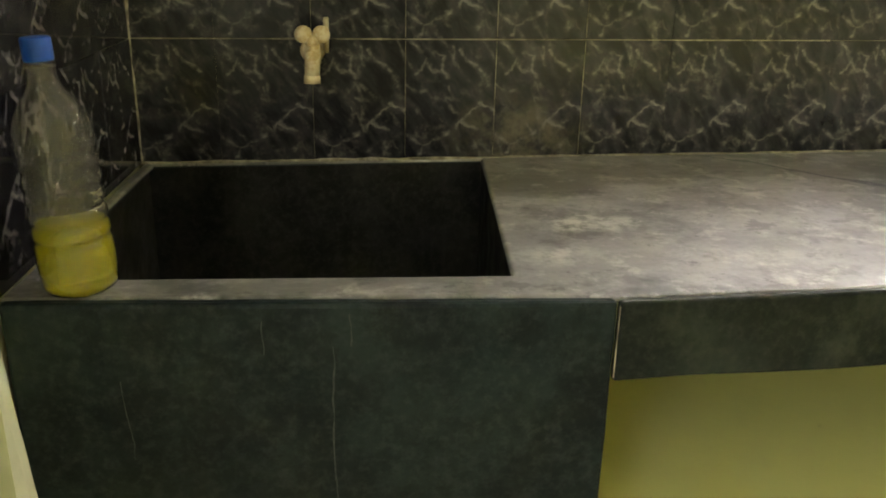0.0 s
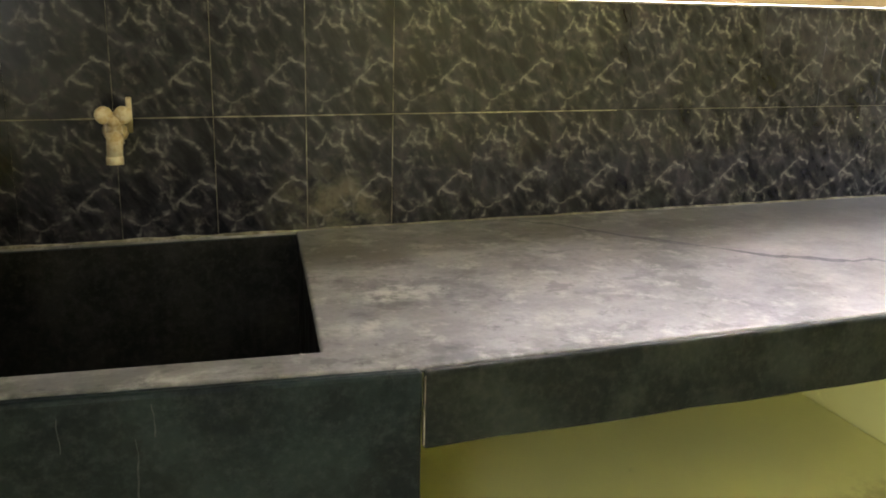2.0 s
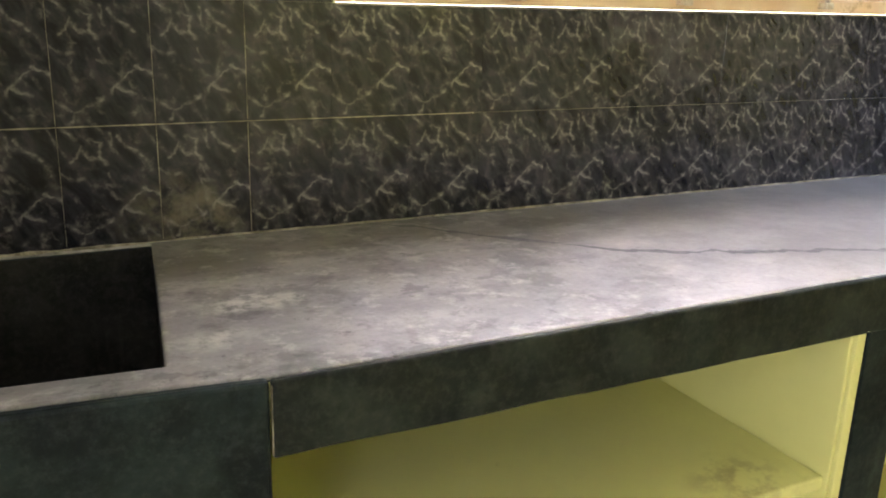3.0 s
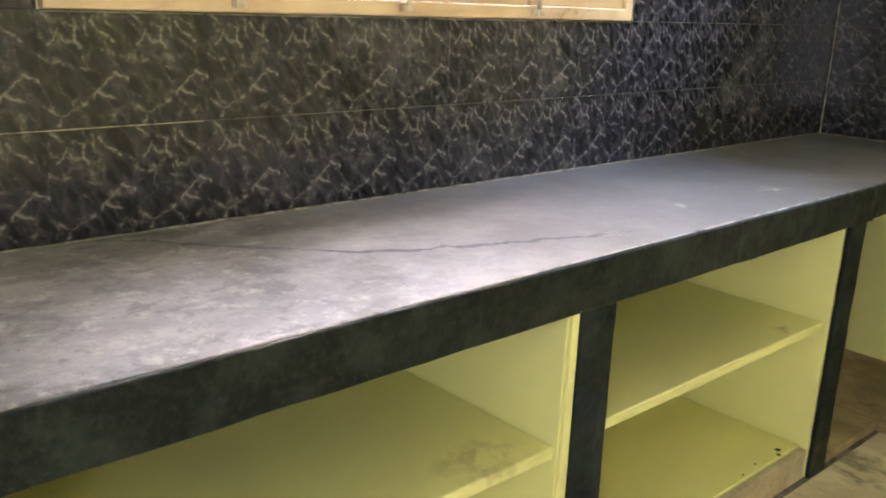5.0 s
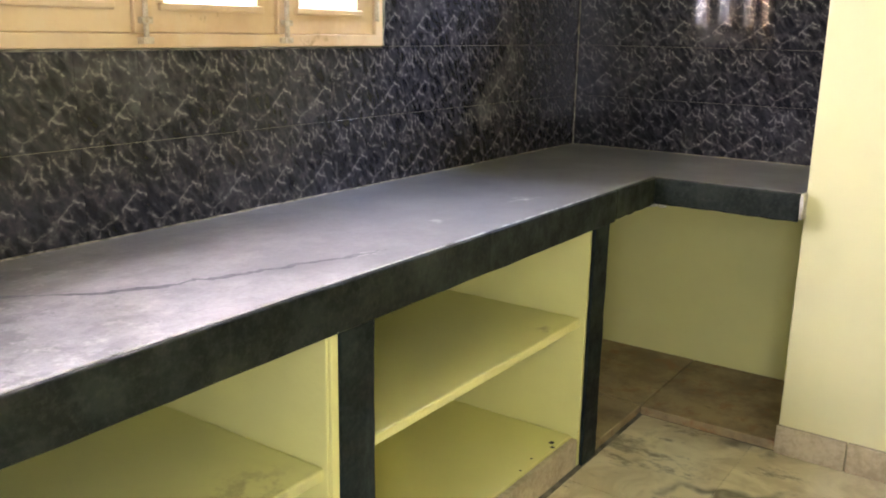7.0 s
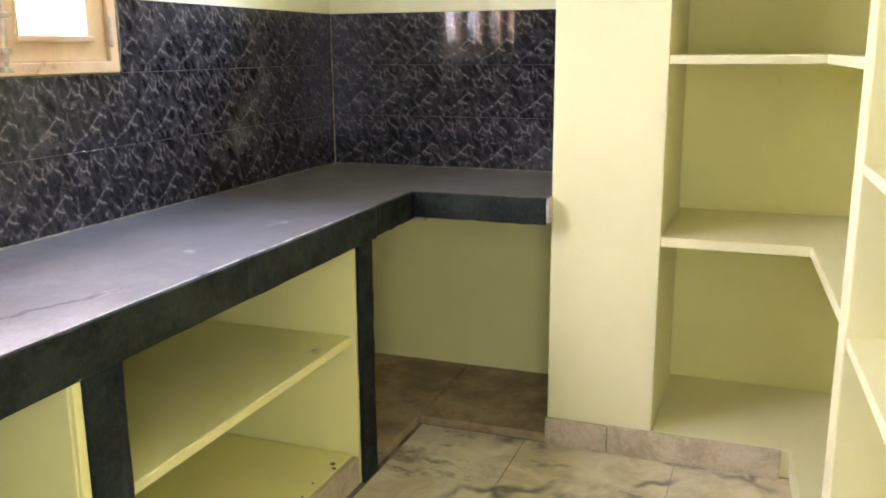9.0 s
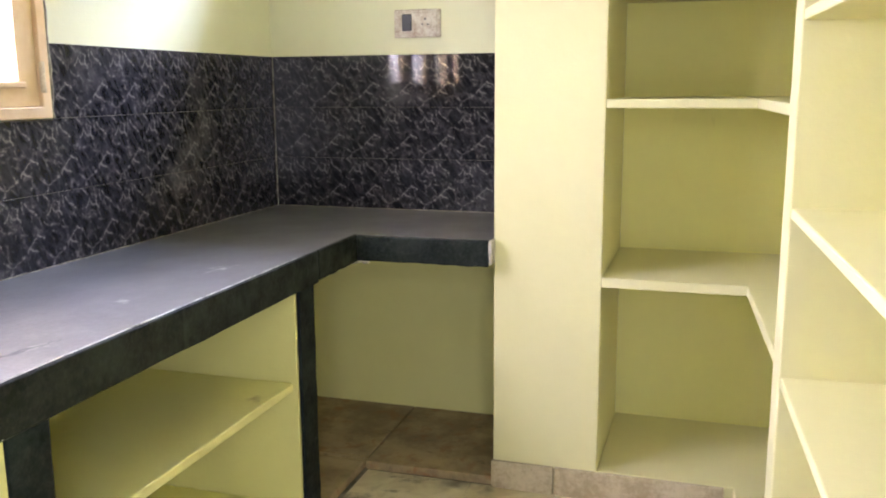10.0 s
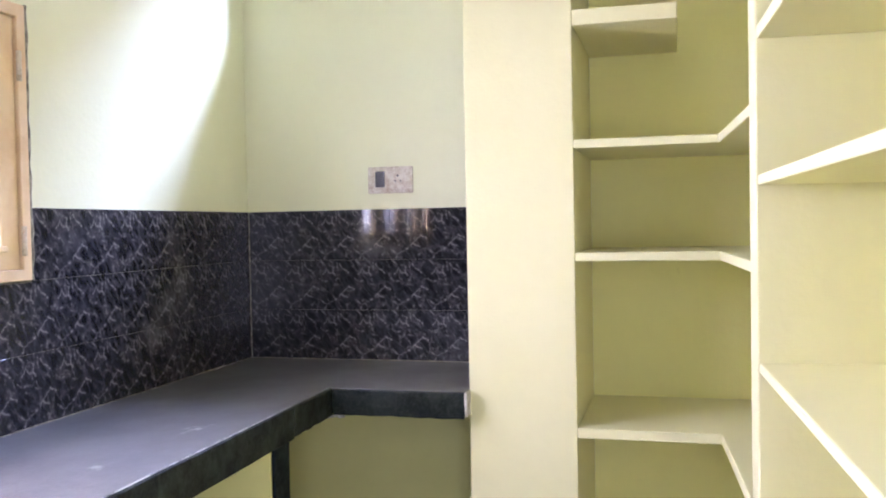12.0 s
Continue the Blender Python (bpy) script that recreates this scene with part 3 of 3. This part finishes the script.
# grout beds and corner beads
part("grout_bed", box(-0.2, 0.694, 1.4026, NORTH - 0.0005, TOP, TOP + 0.6), GROUT, wall_north)
part("grout_bed", box(0.696, 2.284, 1.4026, NORTH - 0.0005, TOP, TOP + 0.398), GROUT, wall_north)
part("grout_bed", box(2.286, EAST - 0.004, 1.4026, NORTH - 0.0005, TOP, TOP + 0.6), GROUT, wall_north)
part("grout_bed", box(EAST - 0.0054, EAST - 0.0005, 0.352, 1.398, TOP, TOP + 0.6), GROUT, wall_east)


def bead_line(p, q, r, parent, steps=26, seed=1.0):
    p, q = Vector(p), Vector(q)
    bm = bmesh.new()
    rings = []
    side = (q - p).normalized().orthogonal()
    other = (q - p).normalized().cross(side)
    for k in range(steps + 1):
        c = p.lerp(q, k / steps)
        rr = r * (0.8 + 0.9 * noise.noise(c * 31 + Vector((seed, 0, 0))))
        rings.append([bm.verts.new(c + max(rr, r * 0.25) * (math.cos(a) * side + math.sin(a) * other)) for a in (0, 1.26, 2.51, 3.77, 5.03)])
    for a, b in zip(rings, rings[1:]):
        for k in range(5):
            bm.faces.new([a[k], a[(k + 1) % 5], b[(k + 1) % 5], b[k]])
    bm.faces.new(rings[0])
    bm.faces.new(rings[-1])
    return part("cement_bead", bm, BEAD, parent, "pale cement joint", True)


bead_line((-0.200, 1.400, TOP), (-0.200, 1.400, TOP + 0.6), 0.0028, wall_north)
bead_line((EAST - 0.007, 1.400, TOP), (EAST - 0.007, 1.400, TOP + 0.6), 0.0024, wall_north)
bead_line((0.37, 1.400, TOP + 0.001), (EAST - 0.01, 1.400, TOP + 0.001), 0.0018, wall_north, 160)
bead_line((-0.2, 1.398, TOP), (0.36, 1.398, TOP), 0.0026, wall_north, 40)
bead_line((0.70, 1.400, TOP + 0.398), (2.28, 1.400, TOP + 0.398), 0.0012, wall_north, 90)
bead_line((-0.2, 1.4005, TOP + 0.2005), (0.98, 1.4005, TOP + 0.2005), 0.0009, wall_north, 60)
for k, r_ in ((1, 0.0002), (2, 0.0003), (3, 0.0004), (4, 0.0004)):
    for row in range(2):
        x = -0.071 + k * PITCH
        bead_line((x, 1.4007, TOP + ROW * row + 0.004), (x, 1.4007, TOP + ROW * (row + 1) - 0.002), r_, wall_north, 34, k + 3.0 * row)
bead_line((EAST - 0.007, 0.352, TOP + 0.001), (EAST - 0.007, 1.398, TOP + 0.001), 0.002, wall_east, 50)

# ---- worktop and sink ----
counter = thing("worktop", "L-shaped worn grey stone worktop stained with lime and dust", "worktop", (1.6, 1.1, 0.75))


def slab_place(u, v, w):
    if u < -0.15:
        u = WEST(v) + (0.004 if u < -0.22 else 0.020)
    elif abs(u - 0.325) < 0.001:
        u = 0.303 + (v - 0.872) * 0.118
    if v < 0.8 and v > 0.4:
        v = FRONT(min(u, 2.948)) + (0.016 if u < 0.4 else 0.011)
    elif abs(v - 0.872) < 0.001 and u < 0.4:
        v = 0.868 + (0.30 - u) * 0.068
    return Vector((u, v, w))


slab_xs = [-0.25, -0.2, 0.325, 0.404, 0.8, 1.4, 2.0, 2.948, EAST - 0.002]
slab_ys = [0.345, 0.782, 0.872, 1.392, 1.402]
skip = [(i, 0) for i in range(7)] + [(1, 2)]
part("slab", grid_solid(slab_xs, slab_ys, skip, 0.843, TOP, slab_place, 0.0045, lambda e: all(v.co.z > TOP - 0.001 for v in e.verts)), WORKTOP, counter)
for name, a in (("fascia", (0.4036, 2.643, 0.7808, 0.7935, 0.752, 0.8494)), ("fascia", (2.646, 2.9475, 0.7812, 0.7935, 0.757, 0.8494)), ("fascia", (2.9352, 2.9474, 0.349, 0.7995, 0.763, 0.8494))):
    bm = box(*a, 0.005, 3)
    bmesh.ops.subdivide_edges(bm, edges=[e for e in bm.edges if e.calc_length() > 0.2], cuts=24)
    for v in bm.verts:
        if v.co.z < 0.78:
            v.co.z += 0.0035 * noise.noise(Vector((v.co.x * 23, v.co.y * 23, 5)))
        if a[0] < 2.9:
            v.co.y += FRONT(v.co.x) - 0.783
    part(name, roughen(bm, 0.0008, 25), EDGING, counter, "dark green stone edging")
ribbon = bmesh.new()
VEIN_LINE = [(0.76, 1.385), (0.83, 1.345), (0.92, 1.235), (1.0, 1.165), (1.11, 1.06), (1.22, 1.01), (1.33, 0.972), (1.45, 0.94), (1.55, 0.897), (1.66, 0.872)]
last = None
for (xa, ya), (xb, yb) in zip(VEIN_LINE, VEIN_LINE[1:]):
    for k in range(14):
        f = k / 14
        x, y = xa + (xb - xa) * f, ya + (yb - ya) * f
        y += 0.024 * noise.noise((x * 18, 3, 0)) + 0.009 * noise.noise((x * 75, 7, 0))
        w = max(0.0022, 0.0135 * (0.6 + 0.9 * noise.noise((x * 15, 9, 0))) * min(1, (x - 0.74) * 9, (1.70 - x) * 5))
        pair = [ribbon.verts.new((x, y - w, TOP + 0.0005)), ribbon.verts.new((x, y + w, TOP + 0.0005))]
        if last:
            ribbon.faces.new([last[0], pair[0], pair[1], last[1]])
        last = pair
part("stone_vein", ribbon, VEIN, counter, "dark wandering vein in the stone")
bead_line((0.404, 0.7815, TOP - 0.006), (0.404, 0.782, 0.757), 0.0005, counter, 14)
for x, y, r in ((2.945, 0.77, 0.012), (2.95, 0.795, 0.010), (2.935, 0.81, 0.012), (2.02, 0.800, 0.005), (2.06, 0.800, 0.004), (1.62, 0.797, 0.0045), (1.40, 0.795, 0.006), (0.55, 0.789, 0.004), (0.47, 0.79, 0.005)):
    bm = bmesh.new()
    bmesh.ops.create_icosphere(bm, subdivisions=2, radius=r, matrix=Matrix.Translation((x, y, 0.7575)) @ Matrix.Diagonal((1.5, 1.0, 0.45, 1)))
    part("plaster_lump", roughen(bm, 0.003, 90, x), LUMP, counter, "dab of white plaster")
cap = box(2.934, 2.985, 0.3395, 0.3485, 0.772, 0.850, 0.003)
bmesh.ops.subdivide_edges(cap, edges=cap.edges[:], cuts=3)
part("plaster_end", roughen(cap, 0.004, 60), LUMP, counter, "chipped white plaster end of the edging")

sink = thing("kitchen_sink", "deep built-in sink of dark soot-stained stone", "sink", (0.07, 1.1, 0.0))
basin = bmesh.new()
outer, inner = [], []
corners = ((WEST(1.394) + 0.012, 1.394), (0.366, 1.394), (0.302, 0.862), (WEST(0.9) + 0.012, 0.895))
for z in (0.56, 0.8425):
    inner.append([basin.verts.new((x, y, z)) for x, y in corners])
for z in (0.53, 0.8425):
    outer.append([basin.verts.new((x + (0.004 if x > 0 else -0.008), y + (0.004 if y > 1 else -0.02), z)) for x, y in corners])
basin.faces.new(inner[0])
basin.faces.new(outer[0])
for k in range(4):
    n = (k + 1) % 4
    basin.faces.new([inner[0][k], inner[0][n], inner[1][n], inner[1][k]])
    basin.faces.new([outer[0][k], outer[0][n], outer[1][n], outer[1][k]])
    basin.faces.new([inner[1][k], inner[1][n], outer[1][n], outer[1][k]])
part("basin", basin, BASIN, sink)
front = prism([(WEST(0.83) + 0.004, FRONT(-0.245) - 0.0018), (0.402, 0.7812), (0.402, 0.7985), (WEST(0.83) + 0.004, FRONT(-0.245) + 0.0155)], 0.0, 0.8494, 0.005)
bmesh.ops.subdivide_edges(front, edges=[e for e in front.edges if e.calc_length() > 0.3], cuts=20)
part("front_panel", roughen(front, 0.0008, 18), STONE, sink, "dark green stone front panel with dried drips")
# wall plaster that laps over the panel's end
lap = bmesh.new()
rows = []
for k in range(29):
    z = 0.80 * k / 28
    x = -0.2525 + 0.070 * (0.80 - z) + 0.0022 * noise.noise((z * 38, 2, 0)) + 0.0012 * noise.noise((z * 120, 5, 0))
    rows.append([lap.verts.new(p) for p in ((-0.262, 0.826, z), (x - 0.006, 0.829, z), (x, 0.8355, z), (-0.262, 0.8355, z))])
for a, b in zip(rows, rows[1:]):
    for k in range(4):
        n = (k + 1) % 4
        lap.faces.new([a[k], a[n], b[n], b[k]])
lap.faces.new(rows[0])
lap.faces.new(rows[-1])
part("plaster_lap", lap, WHITEWASH, sink, "rough pale plaster lap")
for x0, top, low, w in ((0.094, 0.80, 0.60, 0.0012), (0.02, 0.83, 0.79, 0.0008), (0.112, 0.838, 0.80, 0.0010), (-0.13, 0.76, 0.66, 0.0006)):
    drip, last = bmesh.new(), None
    for k in range(25):
        z = top + (low - top) * k / 24
        x = x0 + 0.006 * noise.noise((x0 * 50, z * 16, 1)) + 0.0015 * noise.noise((x0 * 70, z * 80, 4))
        h = w * (0.7 + 0.7 * noise.noise((x0 * 40, z * 40, 8)))
        y = FRONT(x) - 0.0034
        pair = [drip.verts.new((x - h, y, z)), drip.verts.new((x + h, y, z))]
        if last:
            drip.faces.new([last[0], last[1], pair[1], pair[0]])
        last = pair
    part("dried_drip", drip, DRIP, sink, "pale dried drip")
part("side_panel", box(0.376, 0.402, 0.81, 1.404, 0.0, 0.8425), LIME, sink)

# ---- open bays under the worktop ----
bays = thing("base_cabinet", "open cream plastered cabinet bays under the stone worktop", "cabinet", (1.5, 1.1, 0.0))
part("floor_plinth", roughen(box(0.402, 1.384, 0.815, NORTH - 0.002, 0.0, 0.098, 0.004), 0.001, 20), LIME, bays)
part("floor_plinth", roughen(box(1.518, 2.508, 0.838, NORTH - 0.002, 0.0, 0.098, 0.004), 0.001, 20), LIME, bays)
for a in ((0.402, 1.384, 0.797, 0.813), (1.518, 2.508, 0.815, 0.836)):
    part("skirting_slab", roughen(box(*a, 0.0, 0.092, 0.004), 0.0015, 24), DIRTY_MARBLE, bays, "brown stained skirting")
for x0, x1, f0, f1 in ((1.386, 1.516, 1.412, 1.514), (2.512, 2.612, 2.519, 2.615)):
    wall = part("partition", box(x0, x1, FRONT(x0) + 0.017, NORTH - 0.002, 0.0, 0.8425, 0.002), LIME, bays)
    bm = box(f0, f1, FRONT(f0) + 0.004, FRONT(f0) + 0.016, 0.001, 0.7545, 0.0025)
    bmesh.ops.subdivide_edges(bm, edges=[e for e in bm.edges if e.calc_length() > 0.3], cuts=20)
    part("stone_facing", roughen(bm, 0.002, 25), STONE, wall, "dark green stone facing strip")
part("reveal", roughen(box(1.390, 1.410, 0.798, 0.807, 0.0, 0.752, 0.002), 0.001, 20), LIME, bays)
for x0, x1, y in ((0.401, 1.385, 0.815), (1.517, 2.509, 0.828)):
    part("shelf", roughen(box(x0, x1, y, NORTH - 0.002, 0.452, 0.478, 0.004), 0.001, 12), LIME, bays)
for x, y, r in ((2.425, 0.862, 0.009), (2.40, 0.845, 0.007), (2.30, 0.86, 0.004), (2.22, 0.85, 0.003)):
    bm = bmesh.new()
    bmesh.ops.create_circle(bm, cap_ends=True, segments=12, radius=r, matrix=Matrix.Translation((x, y, 0.1)))
    tagged(part("oil_spot", roughen(bm, 0.002, 200), SPOT, bays, "small black oil spot"))

# ---- built-in shelving ----
unit = thing("built_in_shelving", "cream plastered built-in L-shaped pantry shelves, empty", "shelving", (2.6, -0.6, 0.0))


def local(u, v):
    p = SOUTH @ Vector((u, v, 0))
    return (p.x, p.y)


BACK = -0.397
DIV = (-0.79, -0.69)
for z0, z1 in ((0.708, 0.740), (1.261, 1.288), (1.611, 1.638)):
    part("corner_shelf", prism([(2.99, -0.001), (EAST - 0.002, -0.001), (EAST - 0.002, local(0.54, BACK)[1]), local(DIV[1], BACK), local(DIV[1], -0.002), (2.99, -0.43)], z0, z1, 0.003), CREAM, unit)
part("upper_shelf", prism([(2.985, -0.001), (EAST - 0.002, -0.001), (EAST - 0.002, -0.315), (2.985, -0.315)], 1.988, 2.037, 0.004), CREAM, unit)
part("shelf_floor", prism([(2.992, -0.001), (EAST - 0.002, -0.001), (EAST - 0.002, local(0.54, BACK)[1]), local(DIV[1], BACK), local(DIV[1], 0.0), (2.992, -0.425)], 0.0, 0.095, 0.004), CREAM, unit)
part("divider", prism([local(DIV[0], BACK), local(DIV[1], BACK), local(DIV[1], 0.003), local(DIV[0], 0.003)], 0.0, 2.45, 0.004), CREAM, unit)
END = -2.08
part("back_lining", box(EAST - 0.0045, EAST - 0.0006, local(0.54, BACK)[1], -0.0012, 0.0, 2.45), LIME, unit, "yellow lime painted back")
part("back_lining", prism([local(END, -0.3994), local(0.53, -0.3994), local(0.53, -0.3955), local(END, -0.3955)], 0.0, 2.45), LIME, unit, "yellow lime painted back")
for z0, z1 in ((0.699, 0.722), (1.059, 1.080), (1.451, 1.473), (1.754, 1.782)):
    part("shelf", prism([local(DIV[0] - 0.001, BACK), local(DIV[0] - 0.001, 0.0), local(END, 0.0), local(END, BACK)], z0, z1, 0.003), CREAM, unit)
part("shelf_floor", prism([local(DIV[0] - 0.001, BACK), local(DIV[0] - 0.001, 0.0), local(END, 0.0), local(END, BACK)], 0.0, 0.095, 0.003), CREAM, unit)
part("end_panel", prism([local(END - 0.001, BACK), local(END - 0.001, 0.003), local(END - 0.10, 0.003), local(END - 0.10, BACK)], 0.0, 2.45, 0.004), CREAM, unit)

# ---- window ----
win = thing("window_1", "peach-painted wooden window with four glazed shutters, closed", "window", (1.49, 1.45, 1.25), kind="structure")
FY = 1.394
part("window_frame", grid_solid([0.704, 0.735, 2.245, 2.278], [1.2515, 1.283, 1.962, 1.998], [(1, 1)], FY, FY + 0.09, lambda u, v, w: Vector((u, w, v)), 0.004), WINDOW, win)
part("rebate", grid_solid([0.736, 0.750, 2.230, 2.244], [1.2835, 1.297, 1.948, 1.9615], [(1, 1)], FY + 0.048, FY + 0.07, lambda u, v, w: Vector((u, w, v))), WINDOW, win)
posts = [0.735, 1.052, 1.457, 1.874, 2.245]
for k in range(4):
    x0, x1 = posts[k] + 0.002, posts[k + 1] - 0.002
    y0, y1, z0, z1 = FY + 0.010, FY + 0.045, 1.2834, 1.9618
    s, rail = 0.066, 0.066
    shutter = part("shutter", grid_solid([x0, x0 + s, x1 - s, x1], [z0, z0 + rail, z1 - rail, z1], [(1, 1)], y0, y1, lambda u, v, w: Vector((u, w, v)), 0.003), WINDOW, win)
    pane = part("pane", box(x0 + s - 0.004, x1 - s + 0.004, y1 - 0.012, y1 - 0.008, z0 + rail - 0.004, z1 - rail + 0.004), PANE, shutter, "dusty glass pane")
    pane.visible_shadow = False
    part("glazing_bead", box(x0 + s - 0.012, x1 - s + 0.012, y0 - 0.012, y0 + 0.012, z0 + rail - 0.018, z0 + rail - 0.001, 0.004), WINDOW, shutter, "dusty moulded bead under the glass")
    for side in (x0 + s - 0.004, x1 - s - 0.006):
        part("glazing_bead", box(side, side + 0.010, y0 - 0.004, y0 + 0.012, z0 + rail, z1 - rail, 0.003), WINDOW, shutter)
for x in posts[1:4]:
    part("cover_strip", box(x - 0.016, x + 0.012, FY - 0.006, FY + 0.0095, 1.284, 1.96, 0.003), WINDOW, win)
    bm = tube((x + 0.004, FY - 0.016, 1.262), (x + 0.004, FY - 0.016, 1.42), 0.006, 10)
    bolt = part("tower_bolt", bm, BOLT, win, "pale painted iron bolt", True)
    for z in (1.268, 1.31, 1.39):
        part("bolt_bracket", box(x - 0.010, x + 0.018, FY - 0.0235, FY - 0.0065 if z > 1.284 else FY - 0.001, z - 0.007, z + 0.007, 0.002), BOLT, bolt)
for z in (1.36, 1.83):
    part("hinge", tube((2.245, FY - 0.004, z - 0.04), (2.245, FY - 0.004, z + 0.04), 0.007, 10), BOLT, win, "rusty iron hinge", True)
bead_line((2.2825, 1.398, 1.252), (2.2825, 1.398, 2.0), 0.004, win, 40)
solid("backdrop", box(0.2, 2.8, 2.05, 2.07, 0.9, 2.5), DAYLIGHT, "bright hazy daylight outside the window", "backdrop", "structure")
solid("backdrop_sky", box(6.6, 6.62, -1.5, 3.0, 1.9, 5.5), DAYLIGHT, "bright hazy daylight outside the ventilator", "backdrop", "structure")

# ---- small things ----
# plastic bib tap
tap = thing("tap", "aged cream plastic bib tap with butterfly handle on the tiles", "tap", (0.072, 1.40, 1.02))
TX, TY = 0.083, 1.318
part("wall_flange", tube((TX, 1.3995, 1.032), (TX, 1.392, 1.032), 0.020, 24, 0.017), PLASTIC, tap, smooth=False)
body = tube((TX, 1.394, 1.032), (TX, TY - 0.004, 1.032), 0.0105, 20)
tube((TX, TY + 0.016, 1.022), (TX, TY + 0.016, 1.052), 0.013, 20, 0.011, body)
part("body", body, PLASTIC, tap, smooth=True)
spout = tube((TX, TY, 1.040), (TX - 0.002, TY - 0.004, 1.004), 0.0125, 20, 0.0115)
tube((TX - 0.002, TY - 0.004, 1.006), (TX - 0.002, TY - 0.005, 0.994), 0.0125, 20, 0.0125, spout)
part("spout", spout, PLASTIC, tap, "rust-streaked spout", True)
part("stem", tube((TX, TY + 0.016, 1.05), (TX, TY + 0.012, 1.064), 0.006, 14), PLASTIC, tap, smooth=True)
knob = bmesh.new()
for sx in (-1, 1):
    bmesh.ops.create_uvsphere(knob, u_segments=20, v_segments=12, radius=0.0135, matrix=Matrix.Translation((TX + sx * 0.0135, TY + 0.010, 1.066)) @ Matrix.Diagonal((1, 0.5, 1, 1)))
bmesh.ops.create_uvsphere(knob, u_segments=16, v_segments=10, radius=0.010, matrix=Matrix.Translation((TX, TY + 0.010, 1.056)) @ Matrix.Diagonal((1, 0.8, 1, 1)))
part("handle", knob, PLASTIC, tap, "butterfly handle", True)
part("outlet_stub", tube((TX + 0.022, 1.398, 1.03), (TX + 0.022, 1.382, 1.085), 0.0045, 10), PLASTIC, tap, smooth=True)

# cabinet paint carried round the walls of the open nook
for name, a in (("wall_lining_east", (EAST - 0.004, EAST - 0.0004, 0.349, NORTH - 0.004, 0.0, 0.757)), ("wall_lining_north", (2.614, EAST - 0.0042, NORTH - 0.004, NORTH - 0.0004, 0.0, 0.757))):
    solid(name, box(*a), LIME, "yellow lime painted wall under the worktop", "wall", "structure")

# bottle
BX, BY = -0.172, 0.876
bottle = thing("plastic_bottle", "scuffed clear plastic bottle part filled with yellow liquid, blue cap", "bottle", (BX, BY, TOP))


def ribbed(r, z, a):
    if 0.05 < z < 0.170:
        r -= 0.0042 * (0.5 + 0.5 * math.sin(z * 2 * math.pi / 0.0185)) ** 3
    if z < 0.03:
        r *= 1 - 0.05 * abs(math.sin(2.5 * a)) * (1 - z / 0.03)
    return r


outside = [(0.030, 0.001), (0.036, 0.004), (0.0395, 0.012), (0.0405, 0.03)] + [(0.0405 - 0.0012 * math.sin((z - 0.05) / 0.14 * math.pi), z) for z in np.linspace(0.04, 0.178, 90)] + [(0.0394, 0.187), (0.0372, 0.197), (0.0325, 0.208), (0.0255, 0.219), (0.0185, 0.229), (0.0150, 0.238), (0.0138, 0.250), (0.0132, 0.262), (0.0132, 0.283)]
outside = [(r * 1.0, z * 0.945) for r, z in outside]
inside = [(r - 0.0009, max(z, 0.0022)) for r, z in outside]
shell = lathe(outside + inside[::-1], (BX, BY, TOP), 40, ribbed)
part("shell", shell, PET, bottle, "clear scuffed plastic with moulded ribs", True)
drink = [(max(r - 0.0013, 0.001), max(z, 0.0028)) for r, z in outside if z < 0.077]
part("liquid", lathe(drink, (BX, BY, TOP), 40, ribbed), LIQUID, bottle, "yellow liquid", True)
part("neck_ring", lathe([(0.0131, 0.238), (0.0155, 0.239), (0.0155, 0.242), (0.0131, 0.243)], (BX, BY, TOP), 28), PET, bottle, smooth=True)
part("cap", lathe([(0.0140, 0.2450), (0.0146, 0.2465), (0.0146, 0.266), (0.0139, 0.268), (0.010, 0.2685)], (BX, BY, TOP), 48, lambda r, z, a: r + (0.0003 * math.sin(24 * a) if r > 0.012 else 0)), BLUE, bottle, "blue ribbed screw cap", True)

bottle.rotation_euler = (0, radians(-3), 0)
bottle.location.z = TOP - 0.0012

# switch board on the east wall
board = thing("switch_board", "grimy white switch and socket plate with one black rocker", "switch", (EAST, 0.78, 1.565))
part("plate", box(EAST - 0.014, EAST - 0.0005, 0.688, 0.872, 1.512, 1.616, 0.004), PLATE, board)
part("module", box(EAST - 0.018, EAST - 0.0142, 0.700, 0.858, 1.524, 1.604, 0.002), PLATE, board)
part("rocker", box(EAST - 0.024, EAST - 0.0182, 0.799, 0.838, 1.536, 1.598, 0.003), BLACK, board, "black rocker switch")
socket = part("socket", tube((EAST - 0.0182, 0.745, 1.565), (EAST - 0.022, 0.745, 1.565), 0.026, 24), PLATE, board)
for dy, dz, r in ((0.0, 0.014, 0.0045), (0.011, -0.006, 0.0035), (-0.011, -0.006, 0.0035)):
    part("socket_hole", tube((EAST - 0.0215, 0.745 + dy, 1.565 + dz), (EAST - 0.0226, 0.745 + dy, 1.565 + dz), r, 12), BLACK, socket)
for y, z in ((0.866, 1.564), (0.694, 1.564)):
    part("screw", tube((EAST - 0.0142, y, z), (EAST - 0.016, y, z), 0.004, 12), BOLT, board)
